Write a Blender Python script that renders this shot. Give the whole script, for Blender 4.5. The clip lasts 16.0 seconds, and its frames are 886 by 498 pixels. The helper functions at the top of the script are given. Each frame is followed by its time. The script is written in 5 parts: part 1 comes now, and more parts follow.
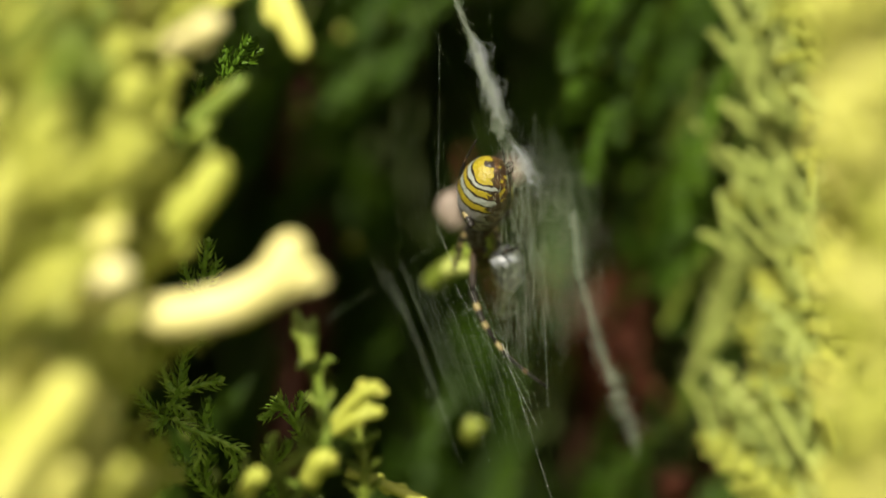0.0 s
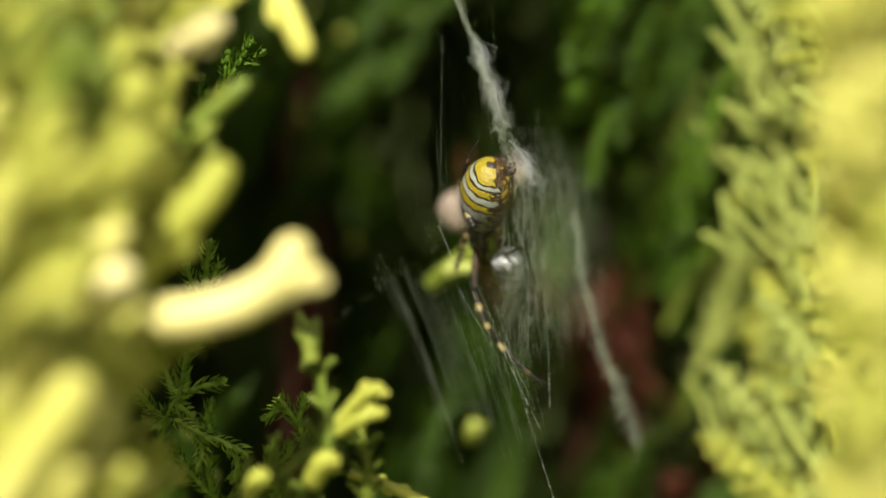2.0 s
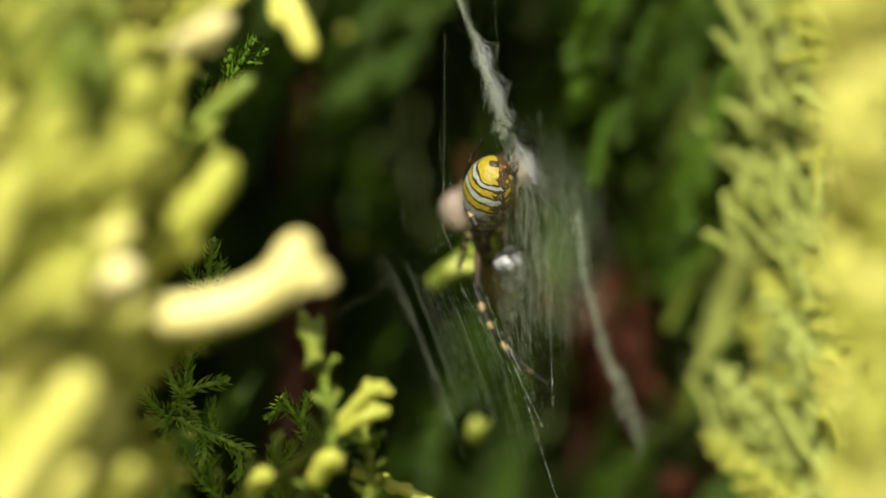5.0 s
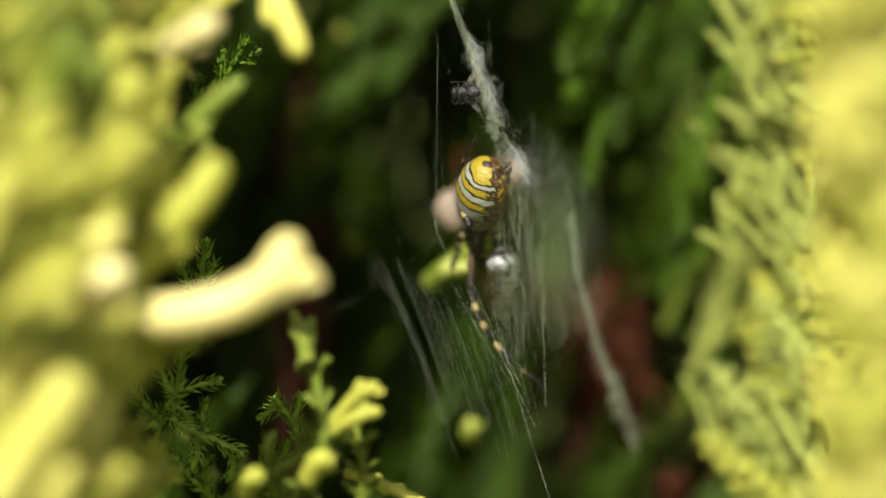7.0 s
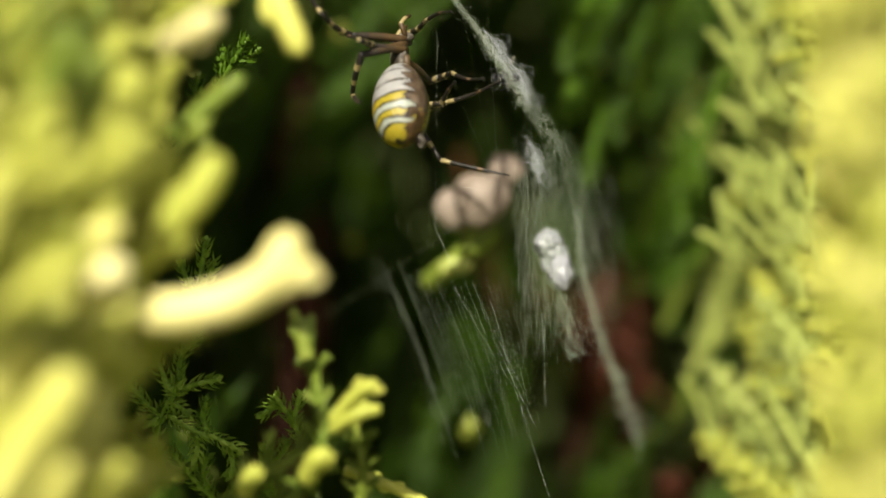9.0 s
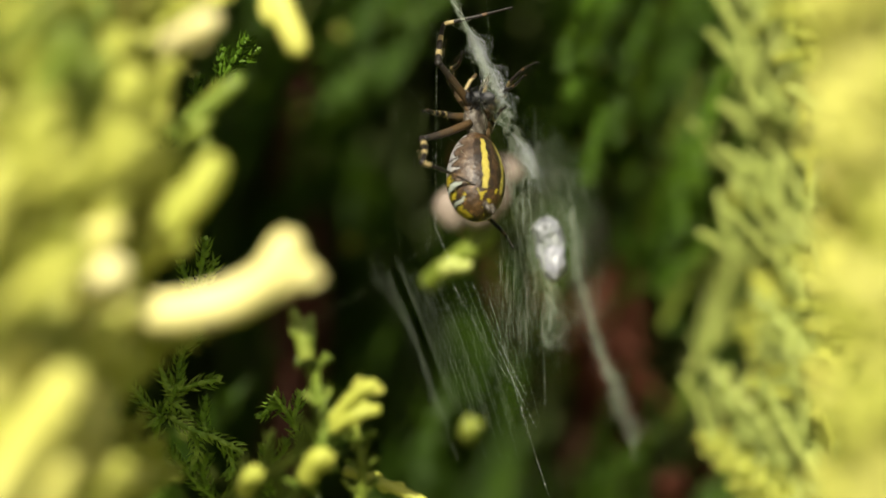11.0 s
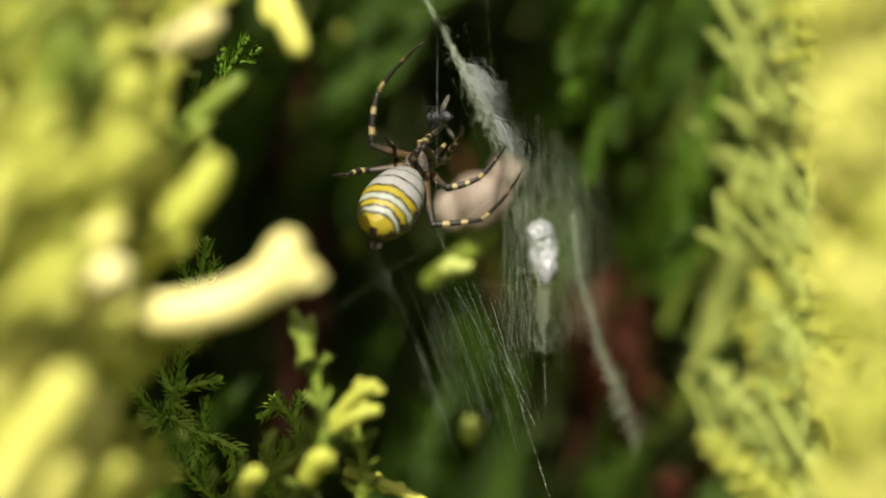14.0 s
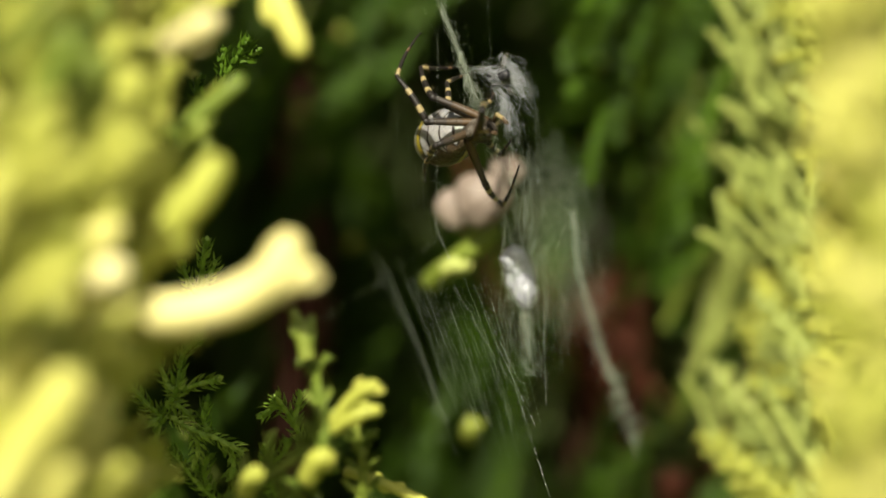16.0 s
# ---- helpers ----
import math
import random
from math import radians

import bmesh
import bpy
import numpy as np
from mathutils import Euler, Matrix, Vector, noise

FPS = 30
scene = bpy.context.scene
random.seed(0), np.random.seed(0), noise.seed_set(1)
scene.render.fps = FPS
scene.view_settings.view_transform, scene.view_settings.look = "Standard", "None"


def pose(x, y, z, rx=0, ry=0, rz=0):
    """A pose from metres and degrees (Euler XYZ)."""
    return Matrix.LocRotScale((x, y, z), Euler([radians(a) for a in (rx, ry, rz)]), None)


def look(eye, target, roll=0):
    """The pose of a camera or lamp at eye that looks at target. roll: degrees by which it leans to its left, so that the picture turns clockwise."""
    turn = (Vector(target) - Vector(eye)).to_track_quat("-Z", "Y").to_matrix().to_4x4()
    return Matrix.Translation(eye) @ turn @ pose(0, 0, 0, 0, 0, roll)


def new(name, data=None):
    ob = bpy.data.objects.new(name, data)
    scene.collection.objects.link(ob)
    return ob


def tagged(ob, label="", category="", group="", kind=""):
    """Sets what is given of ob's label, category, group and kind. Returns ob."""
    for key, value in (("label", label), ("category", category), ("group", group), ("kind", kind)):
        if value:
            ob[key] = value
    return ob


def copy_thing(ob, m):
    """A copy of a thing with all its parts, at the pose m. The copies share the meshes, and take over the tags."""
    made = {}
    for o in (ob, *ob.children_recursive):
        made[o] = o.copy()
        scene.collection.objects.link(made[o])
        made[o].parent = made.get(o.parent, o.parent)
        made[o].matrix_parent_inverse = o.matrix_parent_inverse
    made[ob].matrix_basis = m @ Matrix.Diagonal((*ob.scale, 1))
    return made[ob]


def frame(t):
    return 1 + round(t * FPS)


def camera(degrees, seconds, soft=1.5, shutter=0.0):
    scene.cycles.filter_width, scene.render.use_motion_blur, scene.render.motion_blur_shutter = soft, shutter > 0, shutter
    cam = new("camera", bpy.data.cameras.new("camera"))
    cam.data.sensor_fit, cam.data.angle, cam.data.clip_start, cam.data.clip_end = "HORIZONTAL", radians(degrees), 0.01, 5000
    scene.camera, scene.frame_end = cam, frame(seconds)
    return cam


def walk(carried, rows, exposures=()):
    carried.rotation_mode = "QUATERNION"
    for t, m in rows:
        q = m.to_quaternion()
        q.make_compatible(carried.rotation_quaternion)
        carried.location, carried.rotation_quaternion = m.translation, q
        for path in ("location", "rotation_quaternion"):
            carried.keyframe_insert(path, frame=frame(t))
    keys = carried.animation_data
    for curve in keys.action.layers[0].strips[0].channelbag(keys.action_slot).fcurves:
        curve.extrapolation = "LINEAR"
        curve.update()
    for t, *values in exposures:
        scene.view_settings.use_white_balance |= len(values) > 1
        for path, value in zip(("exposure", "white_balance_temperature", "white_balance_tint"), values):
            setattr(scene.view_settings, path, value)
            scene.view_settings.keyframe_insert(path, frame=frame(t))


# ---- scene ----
# Places are in millimetres about the hub of the web: x to the right, y away from the lens, z up.
HUB = Vector((0, 0, 1.2))


def mm(p):
    return HUB + Vector(p) / 1000


# ---- camera ----
cam = camera(14.4, 16.0, soft=1.7)
cam.data.dof.use_dof = True
cam.data.dof.focus_distance = 0.400
cam.data.dof.aperture_fstop = 7.6


def eye(x, z, yaw, pitch):
    """x, z: millimetres off the rest place; yaw to the right and pitch up in thousandths of a radian."""
    p = mm((x, -400, z))
    return look(p, p + Vector((math.tan(yaw / 1000), 1, math.tan(pitch / 1000))))


walk(cam, [
    (0.0, eye(-0.56, 0.00, 0.851, 0.000)),
    (0.5, eye(-1.01, -0.08, 1.580, 0.189)),
    (1.0, eye(-1.31, 0.00, 1.932, 0.000)),
    (1.5, eye(-1.20, 0.53, 1.649, -0.966)),
    (2.0, eye(-1.09, 0.34, 1.511, -0.591)),
    (2.5, eye(-1.05, 0.00, 0.901, 0.000)),
    (3.0, eye(-1.88, -0.04, 2.541, 0.127)),
    (3.5, eye(-2.44, -1.13, 3.150, 2.185)),
    (4.0, eye(-2.55, -0.86, 3.514, 1.686)),
    (6.5, eye(-0.30, 0.26, 0.626, -0.499)),
    (7.0, eye(0.00, 0.00, -0.000, 0.000)),
    (7.5, eye(-0.08, -0.64, 0.156, 1.330)),
    (8.0, eye(-0.08, -0.75, 0.156, 1.564)),
    (8.5, eye(-0.11, -0.75, 0.283, 1.484)),
    (9.0, eye(0.04, -0.94, 0.018, 1.907)),
    (11.5, eye(-0.11, -0.79, 0.476, 1.546)),
    (12.0, eye(0.08, -0.56, -0.076, 1.012)),
    (12.5, eye(0.08, -0.56, -0.076, 1.012)),
    (13.0, eye(-0.19, -0.38, 0.472, 0.621)),
    (13.5, eye(-0.19, -0.56, 0.439, 1.093)),
    (14.0, eye(0.00, -0.83, -0.000, 1.721)),
    (14.5, eye(-0.19, -0.83, 0.391, 1.721)),
    (15.0, eye(-0.38, -0.56, 0.782, 1.093)),
    (15.5, eye(0.11, -0.56, -0.476, 1.093)),
    (16.0, eye(0.15, -0.45, -0.442, 0.777)),
], [(0.0, 1.0), (0.5, 0.9), (1.0, 0.6), (1.5, 0.9), (2.0, 1.02), (4.0, 1.02), (7.0, 1.1), (16.0, 1.1)])

# ---- light ----
SUN = Vector((-0.19, -0.78, 0.60)).normalized()
world = bpy.data.worlds.new("sky")
scene.world = world
world.use_nodes = True
sky = world.node_tree.nodes.new("ShaderNodeTexSky")
sky.sky_type, sky.sun_disc = "NISHITA", False
sky.dust_density, sky.ozone_density = 4.0, 0.4
sky.sun_elevation = math.asin(SUN.z)
sky.sun_rotation = math.atan2(SUN.x, SUN.y)
world.node_tree.nodes["Background"].inputs["Strength"].default_value = 0.06
world.node_tree.links.new(sky.outputs[0], world.node_tree.nodes["Background"].inputs["Color"])
lamp = bpy.data.lights.new("sun", "SUN")
lamp.energy, lamp.angle, lamp.color = 5.0, radians(0.53), (1.0, 0.945, 0.78)
sun = new("sun", lamp)
sun.matrix_world = look(HUB + SUN * 5, HUB)
scene.view_settings.exposure = 1.0


# ---- materials ----
class Nodes:
    """A material's node tree, with short calls."""

    def __init__(self, name, rough=0.5, spec=0.4):
        self.mat = bpy.data.materials.new(name)
        self.mat.use_nodes = True
        self.t = self.mat.node_tree
        self.b = self.t.nodes["Principled BSDF"]
        self.b.inputs["Roughness"].default_value = rough
        self.b.inputs["Specular IOR Level"].default_value = spec

    def put(self, kind, **values):
        n = self.t.nodes.new("ShaderNode" + kind)
        for k, v in values.items():
            if k == "op":
                n.operation = v
            elif k == "blend":
                n.data_type, n.blend_type = "RGBA", v
        return n

    def link(self, a, b):
        self.t.links.new(a, b)

    def coord(self, which="Object"):
        return self.put("TexCoord").outputs[which]

    def math(self, op, a, b=None, c=None):
        n = self.put("Math", op=op)
        for i, v in enumerate((a, b, c)):
            if v is None:
                continue
            if isinstance(v, (int, float)):
                n.inputs[i].default_value = v
            else:
                self.link(v, n.inputs[i])
        return n.outputs[0]

    def noise(self, scale, detail=3, vector=None, rough=0.6):
        n = self.put("TexNoise")
        n.inputs["Scale"].default_value, n.inputs["Detail"].default_value = scale, detail
        n.inputs["Roughness"].default_value = rough
        self.link(vector or self.coord(), n.inputs["Vector"])
        return n.outputs[0]

    def ramp(self, fac, stops, constant=False):
        n = self.put("ValToRGB")
        r = n.color_ramp
        r.interpolation = "CONSTANT" if constant else "LINEAR"
        while len(r.elements) < len(stops):
            r.elements.new(0.5)
        for e, (p, c) in zip(r.elements, stops):
            e.position, e.color = p, (*c, 1)
        self.link(fac, n.inputs[0])
        return n.outputs[0]

    def mix(self, fac, a, b, blend="MIX"):
        n = self.put("Mix", blend=blend)
        for sock, v in ((n.inputs[0], fac), (n.inputs[6], a), (n.inputs[7], b)):
            if isinstance(v, (int, float)):
                sock.default_value = v
            elif isinstance(v, tuple):
                sock.default_value = (*v, 1)
            else:
                self.link(v, sock)
        return n.outputs[2]

    def bump(self, height, strength, distance):
        n = self.put("Bump")
        n.inputs["Strength"].default_value, n.inputs["Distance"].default_value = strength, distance
        self.link(height, n.inputs["Height"])
        self.link(n.outputs[0], self.b.inputs["Normal"])

    def colour(self, c):
        if isinstance(c, tuple):
            self.b.inputs["Base Color"].default_value = (*c, 1)
        else:
            self.link(c, self.b.inputs["Base Color"])
        return c

    def translucent(self, c, share):
        """Part of the light goes through, as in thin leaves and silk."""
        tr = self.put("BsdfTranslucent")
        if isinstance(c, tuple):
            tr.inputs[0].default_value = (*c, 1)
        else:
            self.link(c, tr.inputs[0])
        m = self.put("MixShader")
        m.inputs[0].default_value = share
        self.link(self.b.outputs[0], m.inputs[1])
        self.link(tr.outputs[0], m.inputs[2])
        self.link(m.outputs[0], self.t.nodes["Material Output"].inputs[0])


def foliage(name, dark, mid, light, rough=0.5, share=0.25):
    n = Nodes(name, rough, 0.3)
    isle = n.put("NewGeometry").outputs["Random Per Island"]
    obj = n.put("ObjectInfo").outputs["Random"]
    big = n.noise(90, 2)
    f = n.math("ADD", n.math("MULTIPLY", isle, 0.30), n.math("MULTIPLY", obj, 0.3))
    f = n.math("ADD", f, n.math("MULTIPLY", n.math("SUBTRACT", big, 0.28), 0.95))
    c = n.ramp(f, ((0.1, dark), (0.5, mid), (0.95, light)))
    n.colour(c)
    n.translucent(c, share)
    n.bump(n.noise(2500, 2), 0.25, 0.0002)
    return n.mat


GOLD = foliage("golden_cypress_leaf", (0.36, 0.38, 0.065), (0.50, 0.49, 0.11), (0.64, 0.59, 0.22), 0.55, 0.28)
LIME = foliage("fresh_green_cypress_leaf", (0.26, 0.29, 0.042), (0.37, 0.39, 0.062), (0.47, 0.46, 0.09), 0.55, 0.28)
FRESH = foliage("new_green_cypress_leaf", (0.07, 0.11, 0.013), (0.13, 0.175, 0.022), (0.25, 0.27, 0.045), share=0.2)
SPRIG = foliage("young_green_cypress_leaf", (0.10, 0.19, 0.012), (0.21, 0.34, 0.03), (0.42, 0.54, 0.09), share=0.3)
# golden leaf with the cream glare of direct sun painted in
GLARE = foliage("sun_glare_cypress_leaf", (0.44, 0.41, 0.15), (0.62, 0.56, 0.22), (0.76, 0.69, 0.37), 0.55, 0.15)
PALE = foliage("bluish_green_cypress_leaf", (0.18, 0.225, 0.05), (0.30, 0.35, 0.085), (0.43, 0.46, 0.13))
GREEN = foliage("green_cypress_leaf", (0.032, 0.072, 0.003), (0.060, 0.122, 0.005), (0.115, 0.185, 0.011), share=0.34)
# darker copy of GREEN: the hollow's shade is put into the colour
DEEP = foliage("cypress_leaf_darkened_for_shade", (0.019, 0.043, 0.0012), (0.034, 0.074, 0.0021), (0.064, 0.112, 0.004), share=0.32)
DRY = foliage("dead_cypress_leaf", (0.035, 0.010, 0.005), (0.07, 0.019, 0.008), (0.14, 0.043, 0.017), 0.8, 0.15)


def bark_material():
    n = Nodes("cypress_bark", 0.85, 0.2)
    v = n.coord()
    c = n.ramp(n.noise(700, 5, v), ((0.3, (0.022, 0.008, 0.005)), (0.55, (0.045, 0.015, 0.008)), (0.8, (0.09, 0.035, 0.02))))
    n.colour(c)
    n.bump(n.noise(1500, 4, v), 0.7, 0.0006)
    return n.mat


BARK = bark_material()


def silk_material(name, c, share):
    n = Nodes(name, 0.35, 0.5)
    k = n.mix(n.math("MULTIPLY", n.noise(900, 2), 0.5), c, (0.46, 0.50, 0.42))
    n.colour(k)
    n.translucent(k, share)
    return n.mat


SILK = silk_material("spider_silk", (0.62, 0.70, 0.54), 0.4)
WRAP = silk_material("wrapping_silk", (0.60, 0.63, 0.67), 0.35)
BUNDLE = silk_material("old_prey_silk", (0.17, 0.17, 0.22), 0.2)
COCOON = silk_material("thick_white_silk", (0.24, 0.235, 0.30), 0.3)


def glue_material():
    n = Nodes("glue_droplet", 0.08, 0.6)
    n.colour((0.9, 0.92, 0.9))
    n.b.inputs["Transmission Weight"].default_value = 0.6
    return n.mat


GLUE = glue_material()


def abdomen_material():
    n = Nodes("banded_spider_abdomen", 0.42, 0.35)
    xyz = n.put("SeparateXYZ")
    v = n.coord()
    n.link(v, xyz.inputs[0])
    wob = n.math("SUBTRACT", n.noise(420, 2, v), 0.5)
    along = n.math("MULTIPLY_ADD", xyz.outputs[1], -1000 / 11.0, n.math("MULTIPLY", wob, 0.10))
    side = n.math("ABSOLUTE", xyz.outputs[0])
    turn = n.math("ARCTAN2", side, xyz.outputs[2])
    turn = n.math("ADD", turn, n.math("MULTIPLY", n.math("SUBTRACT", n.noise(700, 3, v), 0.5), 0.35))
    W, Y, K, G = (0.235, 0.235, 0.235), (0.25, 0.20, 0.012), (0.011, 0.008, 0.006), (0.24, 0.265, 0.23)
    back = n.ramp(along, ((0.0, G), (0.045, K), (0.065, W), (0.20, K), (0.222, W), (0.37, K), (0.392, W), (0.535, K), (0.56, Y), (0.635, K), (0.658, G), (0.72, K), (0.742, Y), (0.80, K),
                          (0.822, G), (0.86, K), (0.88, Y), (0.972, K)), True)
    brown = n.ramp(n.noise(1100, 4, v), ((0.35, (0.014, 0.008, 0.004)), (0.55, (0.045, 0.024, 0.009)), (0.75, (0.15, 0.080, 0.026))))
    # tan flank under scalloped silver edges
    flank = n.ramp(n.noise(1000, 5, v), ((0.34, (0.020, 0.012, 0.008)), (0.5, (0.060, 0.040, 0.026)), (0.72, (0.15, 0.115, 0.085))))
    notch = n.math("ABSOLUTE", n.math("SUBTRACT", n.math("FRACT", n.math("MULTIPLY_ADD", along, 6.5, n.math("MULTIPLY", wob, 0.8))), 0.5))
    edge = n.math("MULTIPLY_ADD", notch, -0.95, 1.78)
    rim = n.math("LESS_THAN", n.math("SUBTRACT", turn, edge), 0.10)
    # two yellow stripes on black along the belly
    belly = n.ramp(n.math("DIVIDE", turn, math.pi), ((0.0, K), (0.815, (0.34, 0.285, 0.05)), (0.893, K), (0.972, (0.030, 0.018, 0.010))), True)
    inside = n.math("MULTIPLY", n.math("GREATER_THAN", along, 0.13), n.math("LESS_THAN", along, 0.76))
    belly = n.mix(inside, brown, belly)
    belly = n.mix(n.math("MULTIPLY", n.noise(1600, 3, v), 0.14), belly, brown)
    spots = n.math("MULTIPLY", n.math("GREATER_THAN", along, 0.70), n.math("GREATER_THAN", n.noise(1300, 1, v), 0.64))
    under = n.mix(n.math("GREATER_THAN", turn, 2.22), flank, belly)
    under = n.mix(n.math("GREATER_THAN", along, 0.74), under, brown)
    under = n.mix(spots, under, Y)
    under = n.mix(rim, under, K)
    c = n.mix(n.math("GREATER_THAN", turn, edge), back, under)
    c = n.mix(n.math("MULTIPLY", n.noise(1900, 4, v), 0.35), c, brown)
    n.colour(c)
    n.b.inputs["Subsurface Weight"].default_value = 0.12
    n.b.inputs["Subsurface Radius"].default_value = (0.0012, 0.0008, 0.0004)
    n.bump(n.noise(1800, 3, v), 0.6, 0.0003)
    return n.mat


ABDOMEN = abdomen_material()


def head_material():
    n = Nodes("silver_haired_carapace", 0.55, 0.35)
    v = n.coord()
    c = n.ramp(n.noise(1300, 4, v), ((0.3, (0.014, 0.010, 0.008)), (0.5, (0.04, 0.032, 0.022)), (0.72, (0.14, 0.128, 0.11))))
    n.colour(c)
    n.bump(n.noise(3500, 3, v), 0.6, 0.0002)
    return n.mat


HEAD = head_material()


def leg_material(name, stops):
    n = Nodes(name, 0.5, 0.3)
    xyz = n.put("SeparateXYZ")
    n.link(n.coord("Generated"), xyz.inputs[0])
    wob = n.math("MULTIPLY", n.math("SUBTRACT", n.noise(1500, 2), 0.5), 0.05)
    c = n.ramp(n.math("ADD", xyz.outputs[1], wob), stops, True)
    c = n.mix(n.math("MULTIPLY", n.noise(2500, 3), 0.3), c, (0.03, 0.022, 0.016))
    n.colour(c)
    n.bump(n.noise(5000, 2), 0.4, 0.0001)
    return n.mat


CREAM, INK, TAN = (0.24, 0.19, 0.085), (0.006, 0.005, 0.004), (0.052, 0.030, 0.011)
FEMUR = leg_material("femur_shell", ((0, TAN), (0.40, (0.040, 0.026, 0.013)), (0.66, (0.022, 0.017, 0.013)), (0.86, INK)))
TIBIA = leg_material("tibia_shell", ((0, INK), (0.24, CREAM), (0.36, INK), (0.58, CREAM), (0.70, INK)))
TARSUS = leg_material("tarsus_shell", ((0, INK), (0.04, CREAM), (0.17, INK), (0.55, (0.10, 0.06, 0.03)), (0.62, INK)))
PALP = leg_material("palp_shell", ((0, TAN), (0.4, CREAM), (0.8, TAN)))


def plain(name, stops, scale, rough=0.5, share=0.0, relief=0.3):
    n = Nodes(name, rough, 0.4)
    v = n.coord()
    c = n.colour(n.ramp(n.noise(scale, 4, v), stops))
    n.bump(n.noise(scale * 3, 3, v), relief, 0.0003)
    if share:
        n.translucent(c, share)
    return n.mat


PAPER = plain("dead_leaf_paper", ((0.3, (0.15, 0.115, 0.088)), (0.5, (0.22, 0.172, 0.138)), (0.7, (0.29, 0.235, 0.19))), 260, 0.6, 0.25)
FLYSKIN = plain("fly_shell", ((0.35, (0.006, 0.006, 0.007)), (0.55, (0.016, 0.016, 0.018)), (0.75, (0.09, 0.09, 0.085))), 1800, 0.55)
SOIL = plain("hedge_foot_soil", ((0.3, (0.05, 0.06, 0.02)), (0.5, (0.08, 0.10, 0.03)), (0.7, (0.11, 0.095, 0.055))), 6, 0.95)
# twig colour set to the dim green tone of the hollow's depth
TWIG = plain("dim_green_twig", ((0.3, (0.034, 0.050, 0.010)), (0.5, (0.060, 0.082, 0.017)), (0.7, (0.10, 0.11, 0.03))), 300, 0.9)
# back wall: the dimness deep in the hedge is put into this colour
INNER = plain("hollow_depth_shade", ((0.3, (0.02, 0.026, 0.009)), (0.5, (0.045, 0.055, 0.018)), (0.7, (0.08, 0.065, 0.035))), 60, 0.95)


def wing_material():
    n = Nodes("fly_wing", 0.2, 0.6)
    n.colour((0.14, 0.135, 0.11))
    n.b.inputs["Alpha"].default_value = 0.35
    return n.mat


WING = wing_material()


# ---- mesh tools (all sizes in millimetres) ----
def mesh_of(name, verts, faces, mat, smooth=True):
    me = bpy.data.meshes.new(name)
    me.from_pydata([tuple(v) for v in (np.asarray(verts, float) / 1000)], [], [tuple(f) for f in faces])
    me.materials.append(mat)
    if smooth:
        me.polygons.foreach_set("use_smooth", [True] * len(me.polygons))
    me.update()
    return me


def part(name, me, parent=None, label="", m=None):
    ob = new(name, me)
    ob.parent = parent
    if label:
        ob["label"] = label
    if m is not None:
        ob.matrix_basis = m
    return ob


def basis(y, z):
    """Rotation whose Y points along y and whose Z leans to z."""
    y = Vector(y).normalized()
    x = y.cross(Vector(z))
    if x.length < 1e-5:
        x = y.cross(Vector((0.3, 0.2, 0.9)))
    x.normalize()
    return Matrix((x, y, x.cross(y))).transposed()


def tube(points, radii, sides=6, verts=None, faces=None, cap=True):
    """A tube along points; it adds to verts and faces, and returns them."""
    verts = [] if verts is None else verts
    faces = [] if faces is None else faces
    n0 = len(verts)
    pts = [Vector(p) for p in points]
    side = None
    for i, p in enumerate(pts):
        d = (pts[min(i + 1, len(pts) - 1)] - pts[max(i - 1, 0)]).normalized()
        if side is None:
            side = d.orthogonal()
        side = (side - d * side.dot(d)).normalized()
        up = d.cross(side)
        r = radii[i] if hasattr(radii, "__len__") else radii
        for k in range(sides):
            a = 2 * math.pi * k / sides
            verts.append(p + side * (r * math.cos(a)) + up * (r * math.sin(a)))
    for i in range(len(pts) - 1):
        for k in range(sides):
            a, b = n0 + i * sides + k, n0 + i * sides + (k + 1) % sides
            faces.append((a, b, b + sides, a + sides))
    if cap:
        faces.append(tuple(range(n0 + sides - 1, n0 - 1, -1)))
        faces.append(tuple(range(n0 + (len(pts) - 1) * sides, n0 + len(pts) * sides)))
    return verts, faces


def ball(c, r, verts, faces, nu=10, nv=7, shape=None):
    """A closed ball with radii r, shaped by shape(unit vector) -> factor."""
    n0 = len(verts)
    c = Vector(c)
    for j in range(nv + 1):
        for i in range(nu):
            th, ph = math.pi * j / nv, 2 * math.pi * i / nu
            u = Vector((math.sin(th) * math.cos(ph), math.cos(th), math.sin(th) * math.sin(ph)))
            s = shape(u) if shape else 1
            verts.append(c + Vector((u.x * r[0], u.y * r[1], u.z * r[2])) * s)
    for j in range(nv):
        for i in range(nu):
            a, b = n0 + j * nu + i, n0 + j * nu + (i + 1) % nu
            if j == 0:
                faces.append((a, b + nu, a + nu))
            elif j == nv - 1:
                faces.append((a, b, b + nu))
            else:
                faces.append((a, b, b + nu, a + nu))


# ---- cypress foliage ----
def bent(start, heading, length, curl, steps):
    """Points of a shoot in its flat spray: heading in radians from +y, curl in radians over its length."""
    p, out = Vector(start), []
    for i in range(steps + 1):
        out.append(p.copy())
        a = heading + curl * i / steps
        p += Vector((math.sin(a), math.cos(a), 0)) * (length / steps)
    return out


